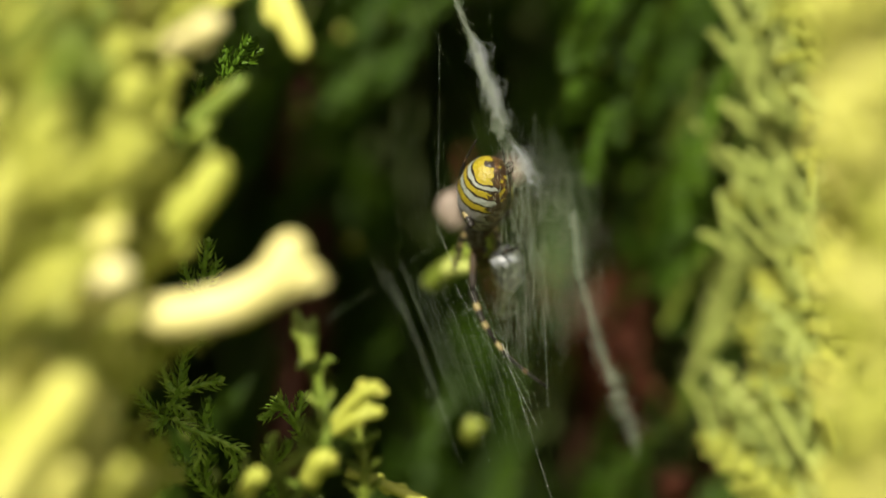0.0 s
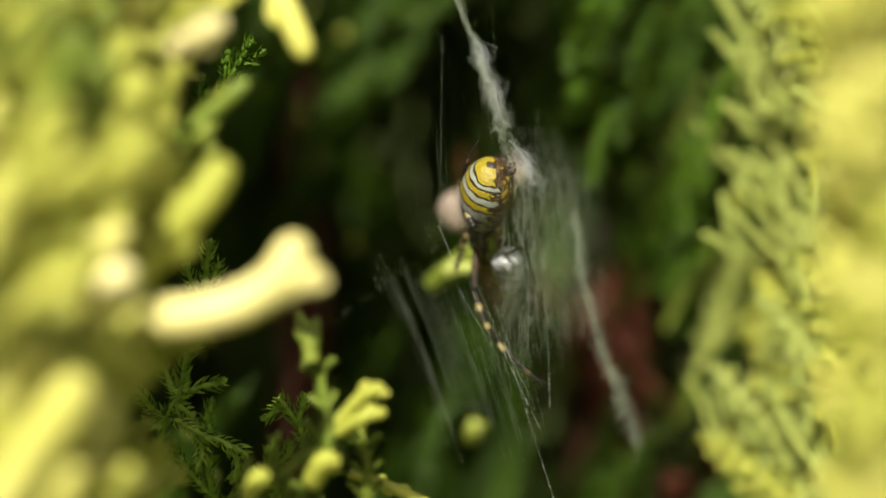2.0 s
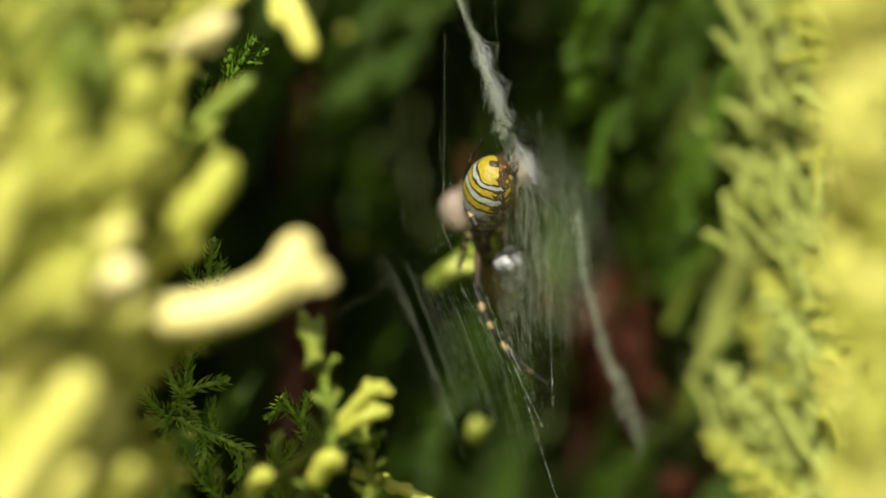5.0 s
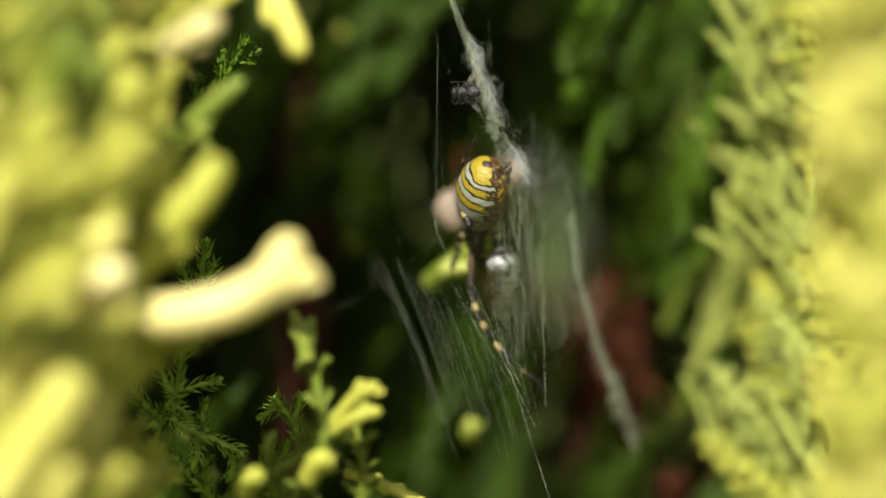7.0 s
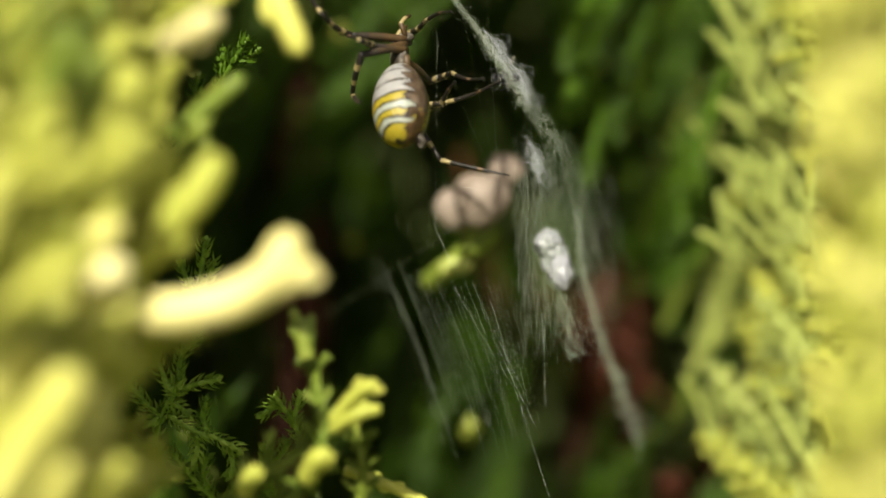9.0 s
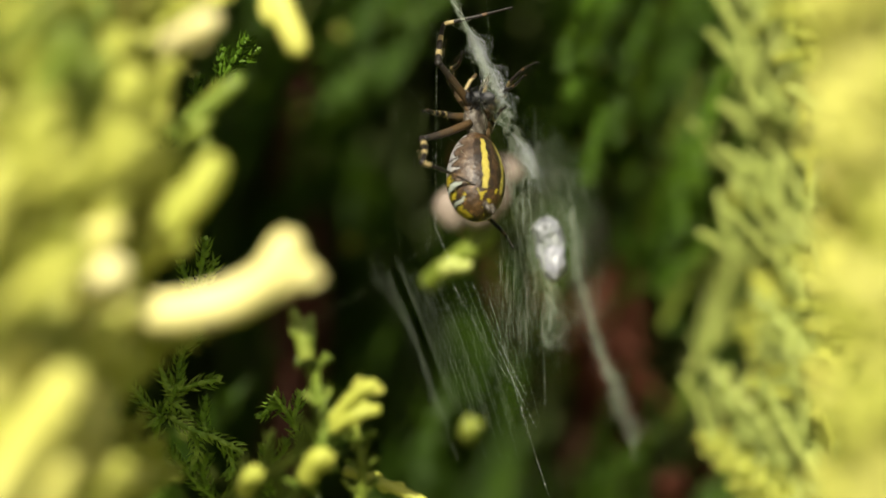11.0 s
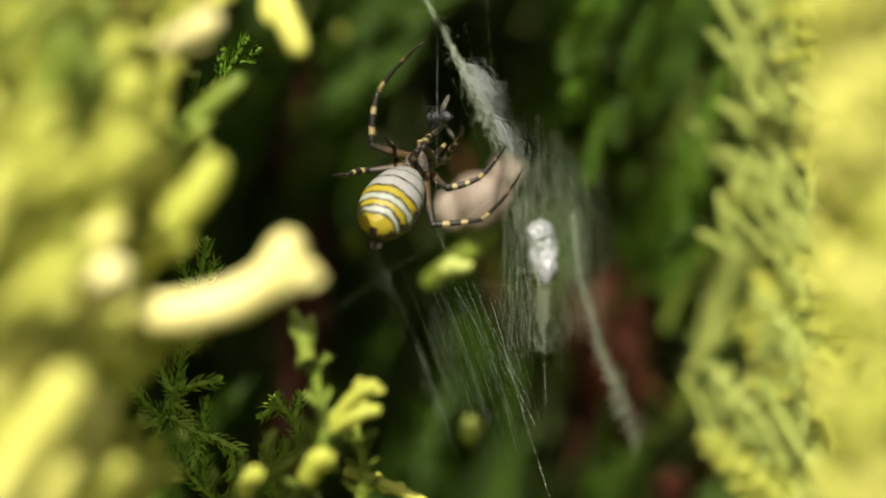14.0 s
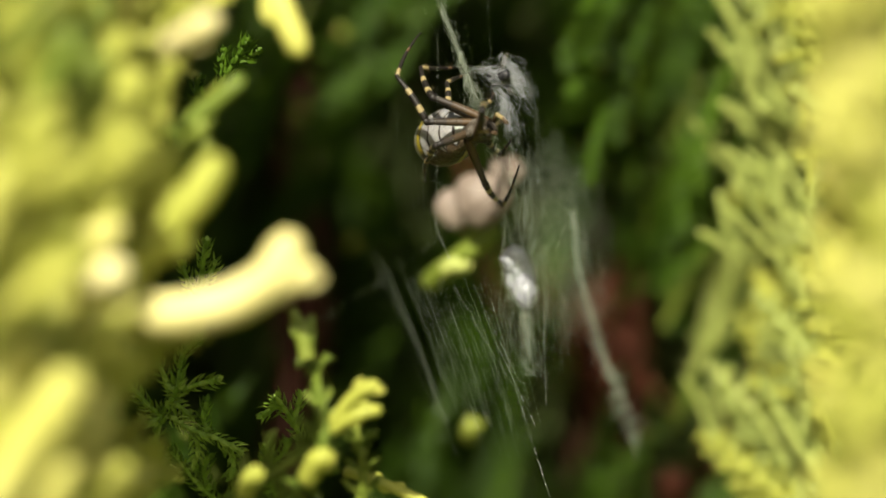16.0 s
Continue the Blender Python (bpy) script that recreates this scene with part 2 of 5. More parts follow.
def scale_shoot(verts, faces, points, r, pitch, rng, lean=1.5, fine=True):
    """A shoot clad in overlapping scale leaves in crossed pairs."""
    total = sum((b - a).length for a, b in zip(points, points[1:]))
    n = max(2, int(total / pitch))
    radii = [r * (0.5 if i < len(points) - 1 else 0.25) for i in range(len(points))]
    tube(points, radii, 5, verts, faces)
    if not fine:
        return
    seg = (len(points) - 1) / n
    for i in range(n):
        f = i * seg
        k = min(int(f), len(points) - 2)
        p = points[k].lerp(points[k + 1], f - k)
        d = (points[k + 1] - points[k]).normalized()
        s0 = d.cross(Vector((0, 0, 1))).normalized()
        u0 = s0.cross(d)
        taper = 1.0 if i < n - 2 else 0.75
        for q in range(4):
            a = q * math.pi / 2 + (math.pi / 4 if i % 2 else 0) + rng.uniform(-0.15, 0.15)
            o = s0 * math.cos(a) + u0 * math.sin(a)
            w = d.cross(o)
            rr, pl = r * taper * rng.uniform(0.9, 1.1), pitch * rng.uniform(0.95, 1.2)
            flare = lean * rng.uniform(0.4, 1.2) * (0.35 + 0.65 * abs(math.cos(a)))
            b = len(verts)
            verts.extend((p + o * rr * 0.34 - w * rr * 0.66, p + o * rr * 0.34 + w * rr * 0.66, p + o * rr * 1.05 + d * pl * 0.5,
                          p + o * rr * (0.95 + flare) + d * pl * 1.25))
            faces.extend(((b, b + 2, b + 1), (b, b + 3, b + 2), (b + 1, b + 2, b + 3)))


def branchlet_mesh(name, mat, length, r, seed, fine=True, twigs=None):
    """A flat branchlet: a shoot with shorter side shoots, lying in XY and growing along +Y."""
    rng = random.Random(seed)
    verts, faces = [], []
    axis = bent((0, 0, 0), 0, length, rng.uniform(-0.5, 0.5), 7)
    scale_shoot(verts, faces, axis, r, r * 1.25, rng, fine=fine)
    count = twigs if twigs is not None else max(0, int(length / (r * 5.0)) - 1)
    for i in range(count):
        f = 0.22 + 0.62 * i / max(1, count)
        p = axis[0].lerp(axis[-1], f)
        k = min(int(f * 7), 6)
        p = axis[k].lerp(axis[k + 1], f * 7 - k)
        s = 1 if i % 2 else -1
        ln = length * (0.46 - 0.3 * f) * rng.uniform(0.75, 1.2)
        pts = bent(p, s * rng.uniform(0.65, 0.95), ln, -s * rng.uniform(0.1, 0.5), 4)
        for j, q in enumerate(pts):
            q.z += rng.uniform(-0.12, 0.12) * j * r
        scale_shoot(verts, faces, pts, r * 0.86, r * 1.3, rng, fine=fine)
    return mesh_of(name, verts, faces, mat, False)


BRANCHLETS = {}


def branchlet(mat, length, r, kind, bare=False):
    """Shared branchlet meshes, so that alike shoots use one mesh."""
    key = (mat.name, round(length), round(r, 2), kind, bare)
    if key not in BRANCHLETS:
        BRANCHLETS[key] = branchlet_mesh("branchlet", mat, max(2.5, round(length)), r, hash((round(length), round(r * 10), kind)) % 9999, twigs=0 if bare else None)
    return BRANCHLETS[key]


def spray(label, mat, base, tip, face, r=0.55, gap=2.6, reach=0.5, bow=0.1, seed=1, stem=None, both=True, bare=False, spread=(0.6, 0.95)):
    """A cypress spray: a twig from base to tip with branchlets to both sides, lying flat towards face."""
    rng = random.Random(seed)
    base, tip = Vector(base), Vector(tip)
    length = (tip - base).length
    frame_ = basis(tip - base, face)
    axis = []
    for i in range(9):
        f = i / 8
        axis.append(Vector((bow * length * math.sin(math.pi * f), length * f, 0.04 * length * math.sin(5 * f + seed))))
    verts, faces = [], []
    tube(axis, [max(r * 0.5, r * (1.15 - 0.7 * i / 8)) for i in range(9)], 6, verts, faces)
    scale_shoot(verts, faces, axis, r * 1.05, r * 1.7, rng)
    ob = part("conifer_spray", mesh_of("twig", verts, faces, stem or mat, False))
    ob.matrix_basis = Matrix.Translation(mm(base)) @ frame_.to_4x4()
    tagged(ob, label, "conifer spray", "sprays of the hedge")
    n = max(3, int(length / gap))
    for i in range(n):
        f = 0.1 + 0.86 * i / n
        k = min(int(f * 8), 7)
        p = axis[k].lerp(axis[k + 1], f * 8 - k)
        for s in ((1, -1) if both else ((1,) if i % 2 else (-1,))):
            ln = length * reach * (1.08 - f) * rng.uniform(0.65, 1.2)
            if ln < 2:
                ln = 2.2
            turn = Matrix.Rotation(-s * rng.uniform(*spread), 4, "Z") @ Matrix.Rotation(rng.uniform(-0.3, 0.3), 4, "X") @ Matrix.Rotation(rng.uniform(-0.4, 0.4), 4, "Y")
            part("branchlet", branchlet(mat, ln, r, rng.randrange(3), bare), ob, m=Matrix.Translation(p / 1000) @ turn)
    return ob


def single_shoot(label, mat, points, r, seed=1, lobes=0, branch=None):
    """One stout shoot along a smooth line, its scale leaves swelling out of one skin."""
    lobes = max(lobes, 1) if r < 2.1 else lobes
    pts = [Vector(p) for p in points]
    o = pts[0].copy()
    line = []
    for i in range(len(pts) - 1):
        a, b, c, d = pts[max(i - 1, 0)], pts[i], pts[i + 1], pts[min(i + 2, len(pts) - 1)]
        for k in range(8):
            t = k / 8
            line.append(0.5 * ((2 * b) + (c - a) * t + (2 * a - 5 * b + 4 * c - d) * t * t + (3 * b - a - 3 * c + d) * t ** 3) - o)
    line.append(pts[-1] - o)
    verts, faces = [], []

    def skin(axis, rr):
        sides, n0 = 16, len(verts)
        total = sum((q - p).length for p, q in zip(axis, axis[1:]))
        rings = max(10, int(total / (rr * 0.28)))
        side = None
        for i in range(rings + 1):
            f = i / rings * (len(axis) - 1)
            k = min(int(f), len(axis) - 2)
            p = axis[k].lerp(axis[k + 1], f - k)
            d = (axis[k + 1] - axis[k]).normalized()
            side = d.orthogonal() if side is None else side
            side = (side - d * side.dot(d)).normalized()
            up = d.cross(side)
            left = total * (1 - i / rings) / rr
            cap = math.sqrt(max(0.01, 1 - max(0, 1 - left / 2.4) ** 2.2))
            for q in range(sides):
                a = 2 * math.pi * q / sides
                row = total * i / rings / (rr * 1.15)
                pair = math.cos(2 * a + math.pi * (int(row) % 2))
                ridge = 0.10 * (row % 1.0) * (0.6 + 0.4 * pair) + 0.05 * noise.noise((math.cos(a) * 2, math.sin(a) * 2, row * 0.7 + seed))
                verts.append(p + (side * math.cos(a) + up * math.sin(a)) * (rr * cap * (0.93 + ridge)))
        for i in range(rings):
            for q in range(sides):
                a, b = n0 + i * sides + q, n0 + i * sides + (q + 1) % sides
                faces.append((a, b, b + sides, a + sides))
        faces.append(tuple(range(n0 + sides - 1, n0 - 1, -1)))
        faces.append(tuple(range(n0 + rings * sides, n0 + (rings + 1) * sides)))

    skin(line, r)
    ob = part("shoot" if branch else "conifer_shoot", mesh_of("shoot", verts, faces, mat), branch)
    ob.matrix_basis = Matrix.Translation(mm(o) - (branch.location if branch else Vector()))
    n = len(line)
    for i in range(lobes):
        verts, faces = [], []
        k = int(n * (0.3 + 0.55 * i / max(1, lobes)))
        d = (line[min(k + 1, n - 1)] - line[k - 1]).normalized()
        s = d.cross(Vector((0, 1, 0.2))).normalized() * (1 if i % 2 else -1)
        skin([line[k] + (d * (0.8 + 0.1 * j) + s * (1 - 0.15 * j)) * (r * 0.7 * j) for j in range(4)], r * 0.7)
        part("side_shoot", mesh_of("side_shoot", verts, faces, mat), ob)
    return ob if branch else tagged(ob, label, "conifer shoot", "stout shoots at the hedge's face")


def merged(name, mat, templates, placings):
    """Many sprays in one mesh: templates are (verts, faces) arrays, placings are (template number, matrix)."""
    vs, fs, off = [], [], 0
    for k, m in placings:
        v, f = templates[k]
        a = np.array(m)
        vs.append(v @ a[:3, :3].T + a[:3, 3])
        fs.append(f + off)
        off += len(v)
    v, f = np.concatenate(vs), np.concatenate(fs)
    me = bpy.data.meshes.new(name)
    me.vertices.add(len(v))
    me.vertices.foreach_set("co", v.ravel())
    me.loops.add(f.size)
    me.loops.foreach_set("vertex_index", f.ravel())
    me.polygons.add(len(f))
    me.polygons.foreach_set("loop_start", np.arange(0, f.size, 3))
    me.polygons.foreach_set("loop_total", np.full(len(f), 3))
    me.materials.append(mat)
    me.update(calc_edges=True)
    me.validate()
    return new(name, me)


def rough_template(seed, length, r, reach=0.5):
    """A whole spray of simple shoots as triangles, in metres."""
    rng = random.Random(seed)
    verts, faces = [], []
    axis = bent((0, 0, 0), 0, length, rng.uniform(-0.4, 0.4), 5)
    tube(axis, [r, r, r * 0.9, r * 0.8, r * 0.7, r * 0.4], 4, verts, faces)
    n = int(length / (r * 4.2))
    for i in range(n):
        f = 0.1 + 0.85 * i / n
        p = axis[0].lerp(axis[-1], f)
        s = 1 if i % 2 else -1
        ln = length * reach * (1.1 - f) * rng.uniform(0.6, 1.2)
        pts = bent(p, s * rng.uniform(0.4, 0.65), ln, -s * 0.3, 3)
        for j, q in enumerate(pts):
            q.z += rng.uniform(-1, 1) * 0.2 * j * r
        tube(pts, [r, r * 1.05, r * 0.95, r * 0.45], 4, verts, faces, False)
        for j in range(int(ln / (r * 4))):
            q = pts[1].lerp(pts[-1], (j + 0.3) / max(1, ln / (r * 4)))
            t = 1 if j % 2 else -1
            tip = bent(q, s * 0.7 + t * 0.7, ln * 0.32, 0, 2)
            tube(tip, [r * 0.9, r * 0.95, r * 0.35], 4, verts, faces, False)
    tris = []
    for f in faces:
        for k in range(1, len(f) - 1):
            tris.append((f[0], f[k], f[k + 1]))
    return np.array([tuple(v) for v in verts]) / 1000, np.array(tris)


TEMPLATES = [rough_template(40 + i, 24 + 4 * i, 0.56) for i in range(5)]
SLIM = [rough_template(80 + i, 44 + 5 * i, 0.5, 0.2) for i in range(4)]
COARSE = [rough_template(60 + i, 26 + 4 * i, 1.1) for i in range(4)]


def mass(name, label, mat, count, box, aim, seed, scale=(0.8, 1.3), keep=None, kinds=TEMPLATES, stray=0.45):
    """Foliage that fills a box (x0, x1, y0, y1, z0, z1), growing roughly along aim."""
    rng = random.Random(seed)
    out = []
    while len(out) < count:
        p = Vector([rng.uniform(box[2 * i], box[2 * i + 1]) for i in range(3)])
        if keep and not keep(p):
            continue
        d = Vector(aim) + Vector([rng.gauss(0, stray) for _ in range(3)])
        m = basis(d, Vector([rng.gauss(0, 1) for _ in range(3)])) * rng.uniform(*scale)
        out.append((rng.randrange(len(kinds)), Matrix.Translation(mm(p)) @ m.to_4x4()))
    return tagged(merged(name, mat, kinds, out), label, "conifer foliage", kind="stuff")


# ---- ground and the hedge's inside ----
def ground():
    n, half = 24, 60000
    verts = [((i / n - 0.5) * 2 * half, (j / n - 0.5) * 2 * half, 0) for j in range(n + 1) for i in range(n + 1)]
    faces = [(j * (n + 1) + i, j * (n + 1) + i + 1, (j + 1) * (n + 1) + i + 1, (j + 1) * (n + 1) + i) for j in range(n) for i in range(n)]
    tagged(new("ground", mesh_of("ground", verts, faces, SOIL)), "short grass and bare soil at the hedge foot", "ground", kind="structure")


ground()


def dark_back_wall():
    """A wall added behind the hollow, its dark colour standing for deep shade: uneven, with thickness, and standing on
    the ground.
    """
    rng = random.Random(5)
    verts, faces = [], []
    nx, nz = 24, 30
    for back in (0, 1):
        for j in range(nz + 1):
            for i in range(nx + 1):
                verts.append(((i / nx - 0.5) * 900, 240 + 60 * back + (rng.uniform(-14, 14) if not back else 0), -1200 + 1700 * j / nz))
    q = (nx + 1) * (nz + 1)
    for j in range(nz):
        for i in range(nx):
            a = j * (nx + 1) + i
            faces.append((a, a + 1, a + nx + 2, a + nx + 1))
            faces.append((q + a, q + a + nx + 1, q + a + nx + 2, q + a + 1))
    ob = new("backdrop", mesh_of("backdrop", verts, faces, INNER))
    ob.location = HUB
    tagged(ob, "wall added behind the hollow, coloured dark for deep shade", "hedge interior", kind="structure")


dark_back_wall()


def stem(points, radii, label, name="hedge_stem"):
    pts = [Vector(p) for p in points]
    rng = random.Random(3)
    o = pts[0]
    line, rad = [], []
    for i in range(len(pts) - 1):
        for k in range(6):
            f = k / 6
            line.append(pts[i].lerp(pts[i + 1], f) - o + Vector((rng.uniform(-0.4, 0.4), rng.uniform(-0.4, 0.4), 0)))
            rad.append((radii[i] * (1 - f) + radii[i + 1] * f) * rng.uniform(0.9, 1.1))
    line.append(pts[-1] - o)
    rad.append(radii[-1])
    ob = new(name, mesh_of(name, *tube(line, rad, 10), BARK))
    ob.location = mm(o)
    return tagged(ob, label, "stem")


stem([(-25, 110, -1200), (-24, 108, -60), (-20, 105, 0), (-22, 104, 60), (-24, 110, 480)], [9, 4.2, 3.8, 3.4, 2], "dark red-brown upright cypress stem in the hedge")
stem([(26, 130, -1200), (25, 125, -60), (22, 122, 0), (30, 130, 70), (34, 140, 470)], [10, 5, 4.4, 4, 2], "dark red-brown upright cypress stem in the hedge")
stem([(-20.8, 90.0, -39.4), (-20.8, 74.0, -21.3), (-21.0, 76.0, -16.0), (-23.2, 90.0, -7.8)], [1.4, 1.2, 1.0, 0.6], "reddish brown dead twig in the hollow", "dead_twig")



def leaves_open(p):
    """Whether p lies outside the two pockets of the hollow into which one looks deepest: behind the web, and low beside it."""
    return p.y > 135 or not (-20 < p.x < 9 and -50 < p.z < 34 or -20 < p.x < 46 and -60 < p.z < -14 or -50 < p.x < -14 and -60 < p.z < -10)


mass("hedge_foliage", "cypress foliage deep in the hedge, coloured dark for shade", DEEP, 560, (-95, 95, 78, 210, -90, 60), (0.25, -0.25, 0.9), 11, keep=leaves_open, kinds=SLIM, stray=0.24)
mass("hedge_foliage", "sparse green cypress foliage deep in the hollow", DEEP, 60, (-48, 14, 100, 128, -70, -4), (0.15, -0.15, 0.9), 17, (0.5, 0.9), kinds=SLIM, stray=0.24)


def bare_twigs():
    """Bare inner branches added to fill the hedge behind its leaves, the dim green of the depth put into their colour.
    """
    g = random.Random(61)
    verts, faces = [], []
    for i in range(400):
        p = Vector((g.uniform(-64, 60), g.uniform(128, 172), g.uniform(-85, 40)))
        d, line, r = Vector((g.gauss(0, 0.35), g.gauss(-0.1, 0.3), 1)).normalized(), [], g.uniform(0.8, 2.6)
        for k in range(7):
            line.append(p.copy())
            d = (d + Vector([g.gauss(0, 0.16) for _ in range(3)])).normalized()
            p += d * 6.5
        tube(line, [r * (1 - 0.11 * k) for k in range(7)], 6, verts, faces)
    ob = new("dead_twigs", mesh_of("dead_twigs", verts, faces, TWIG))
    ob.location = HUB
    tagged(ob, "bare twigs added to fill the hedge, coloured for its dim depth", "twigs", kind="stuff")


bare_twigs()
mass("hedge_foliage", "cypress foliage behind the web, shade put into its green", DEEP, 90, (-70, 90, 66, 120, -70, 45), (0.3, -0.25, 0.9), 12, keep=leaves_open, kinds=SLIM, stray=0.24)


def under_sun(p):
    """Where the sunbeam through p crosses the web's upright plane."""
    return p.x - 0.244 * p.y, p.z + 0.77 * p.y


# spots kept in sun by gaps left in the added canopy
SUNLIT = [Vector(p) for p in ((0, 46, -3), (4, 36, 6), (-36, 72, -27), (3, 92, -20), (38, 70, 30), (50, 64, 28), (24, 84, 26), (31, 78, 8))]


def blocks_beam(p):
    """Whether a spray that grows from p would cover one of the gaps through which the sun reaches into the hollow."""
    x, z = under_sun(p)
    for q in SUNLIT:
        u, v = under_sun(q)
        if p.y < q.y and abs(x - u) < (13 if q.x > 0 and q.y > 60 else 4.5) and -6 < z - v < (32 if q.y > 60 else 26):
            return True
    return False


def shades_hollow(p):
    x, z = under_sun(p)
    if blocks_beam(p):
        return False
    gap = noise.noise(Vector((x / 12, z / 12, 3.3)))
    return p.z > 46 and z > (92 if x > 16 else (64 if x > 2 else 49)) and (x < -12 or gap < 0.42)


# foliage added above the view, only to keep the sun off the hollow
mass("hedge_canopy", "cypress foliage added above the view to shade the hollow", DEEP, 900, (-200, 190, -16, 210, 46, 230), (0.0, -0.5, -0.45), 13, (0.7, 1.0), keep=shades_hollow)
mass("hedge_canopy", "cypress foliage added above the view to shade the hollow", DEEP, 150, (-70, 12, -14, 26, 47, 80), (0.0, -0.4, -0.3), 23, (0.5, 0.75), keep=lambda p: not blocks_beam(p) and under_sun(p)[0] < 2 and 44 < under_sun(p)[1] < 74)
mass("hedge_flank", "golden green cypress foliage on the hedge face", LIME, 130, (-210, -84, -20, 70, -120, 140), (0.6, -0.6, 0.4), 14, (1.4, 2.0))
mass("hedge_flank", "golden green cypress foliage on the hedge face", LIME, 130, (92, 210, -20, 70, -120, 140), (-0.5, -0.6, 0.4), 15, (1.4, 2.0))
mass("hedge_flank", "yellow-green cypress foliage behind the hollow edge", PALE, 120, (40, 92, 50, 74, -52, 50), (-0.1, -0.5, 0.7), 19, (0.6, 0.9), keep=lambda p: p.x > 51 - 0.08 * p.z)
mass("hedge_flank", "yellow-green cypress foliage behind the stout shoots", LIME, 190, (-56, -30, -46, -22, -40, 40), (0.2, -0.5, 0.75), 24, (0.35, 0.55), keep=lambda p: p.x < (-37 if p.z < -14 else -34 + 0.12 * p.z))
mass("dead_foliage", "dead red-brown cypress litter low in the hedge", DRY, 13, (8, 44, 84, 124, -52, -14), (0.1, -0.4, 0.8), 29, (0.5, 0.9))
mass("hedge_foot", "green cypress foliage under the hollow", GREEN, 150, (-170, 170, 20, 200, -150, -52), (0.0, -0.6, 0.5), 16, (1.0, 1.5))

# the rest of the hedge round the hollow, down to the ground
def round_hollow(p):
    return abs(p.x) > 215 or not -150 < p.z < 240


mass("hedge_body", "golden green cypress hedge round the hollow", LIME, 620, (-440, 440, 40, 200, -1180, 480), (0, -0.75, 0.45), 41, (3.2, 5.0), keep=round_hollow, kinds=COARSE)
mass("hedge_body", "green cypress foliage inside the hedge", GREEN, 420, (-440, 440, 120, 360, -1180, 500), (0, 0.2, 0.6), 42, (3.2, 5.0), keep=lambda p: round_hollow(p) and (p.y > 330 or p.y < 230 or abs(p.x) > 420 or p.z > 470), kinds=COARSE)

# ---- sprays beside the hollow ----
A = "golden yellow cypress spray in full sun at the hedge face"
B = "pale green cypress spray at the edge of the hollow"
C = "dark green cypress sprig in the shade of the hollow"
D = "bright green cypress spray with yellow tips under the web"
E_ = "green cypress spray hanging in the hollow behind the web"

# sharp sprigs on the left, level with the web
def smooth_line(points, step=6):
    pts, out = [Vector(p) for p in points], []
    for i in range(len(pts) - 1):
        a, b, c, d = pts[max(i - 1, 0)], pts[i], pts[i + 1], pts[min(i + 2, len(pts) - 1)]
        for k in range(step):
            t = k / step
            out.append(0.5 * ((2 * b) + (c - a) * t + (2 * a - 5 * b + 4 * c - d) * t * t + (3 * b - a - 3 * c + d) * t ** 3))
    return out + [pts[-1]]


def leafy(line, seed, size=1.0):
    """A thin shoot whose pointed scale leaves stand out in crossed pairs, from its foot to its tip."""
    g = random.Random(seed)
    verts, faces = [], []
    total = sum((q - p).length for p, q in zip(line, line[1:]))
    n = max(3, int(total / (0.42 * size)))
    for i in range(n + 1):
        f = i / n * (len(line) - 1)
        k = min(int(f), len(line) - 2)
        p, d = line[k].lerp(line[k + 1], f - k), (line[k + 1] - line[k]).normalized()
        side = d.cross(Vector((0.1, -1, 0.1))).normalized()
        front = side.cross(d)
        for o in ((side, -side) if i % 2 == 0 else (front, -front, side, -side)):
            o = (o + 0.25 * Vector([g.gauss(0, 1) for _ in range(3)])).normalized()
            w = d.cross(o).normalized()
            ln = size * g.uniform(0.85, 1.25) * (0.6 if i > n - 2 else 1)
            tip = p + o * (ln * 0.74) + d * (ln * 0.72)
            mid_ = p + o * (ln * 0.42) + d * (ln * 0.22)
            q = len(verts)
            verts.extend((p - d * 0.25 * size, mid_ - w * 0.27 * size, mid_ + w * 0.27 * size, mid_ + o * 0.12 * size - d * 0.15 * size, tip))
            faces.extend(((q, q + 3, q + 1), (q, q + 2, q + 3), (q + 1, q + 3, q + 4), (q + 3, q + 2, q + 4), (q, q + 1, q + 2), (q + 1, q + 4, q + 2)))
    return verts, faces


def twig(line, size):
    return tube(line, [0.22 * size] * (len(line) - 1) + [0.12 * size], 6)


def sprig(foot, *tips, size=1.35, seed=1, mat=SPRIG):
    """A sprig: a stem line from its foot, and side shoots, each a line from the stem to its tip."""
    o = Vector(foot[0])
    line = [p - o for p in smooth_line(foot)]
    ob = part("conifer_sprig", mesh_of("stem", *twig(line, size), mat))
    ob.matrix_basis = Matrix.Translation(mm(o))
    tagged(ob, C, "conifer sprig", "sprigs in the hollow")
    tagged(part("scale_leaves", mesh_of("scale_leaves", *leafy(line, seed, size), mat, False), ob), kind="stuff")
    for i, tip in enumerate(tips):
        line = [p - o for p in smooth_line(tip)]
        side = part("side_shoot", mesh_of("side_shoot", *twig(line, size), mat), ob)
        tagged(part("scale_leaves", mesh_of("scale_leaves", *leafy(line, seed * 20 + i, size), mat, False), side), kind="stuff")
    return ob


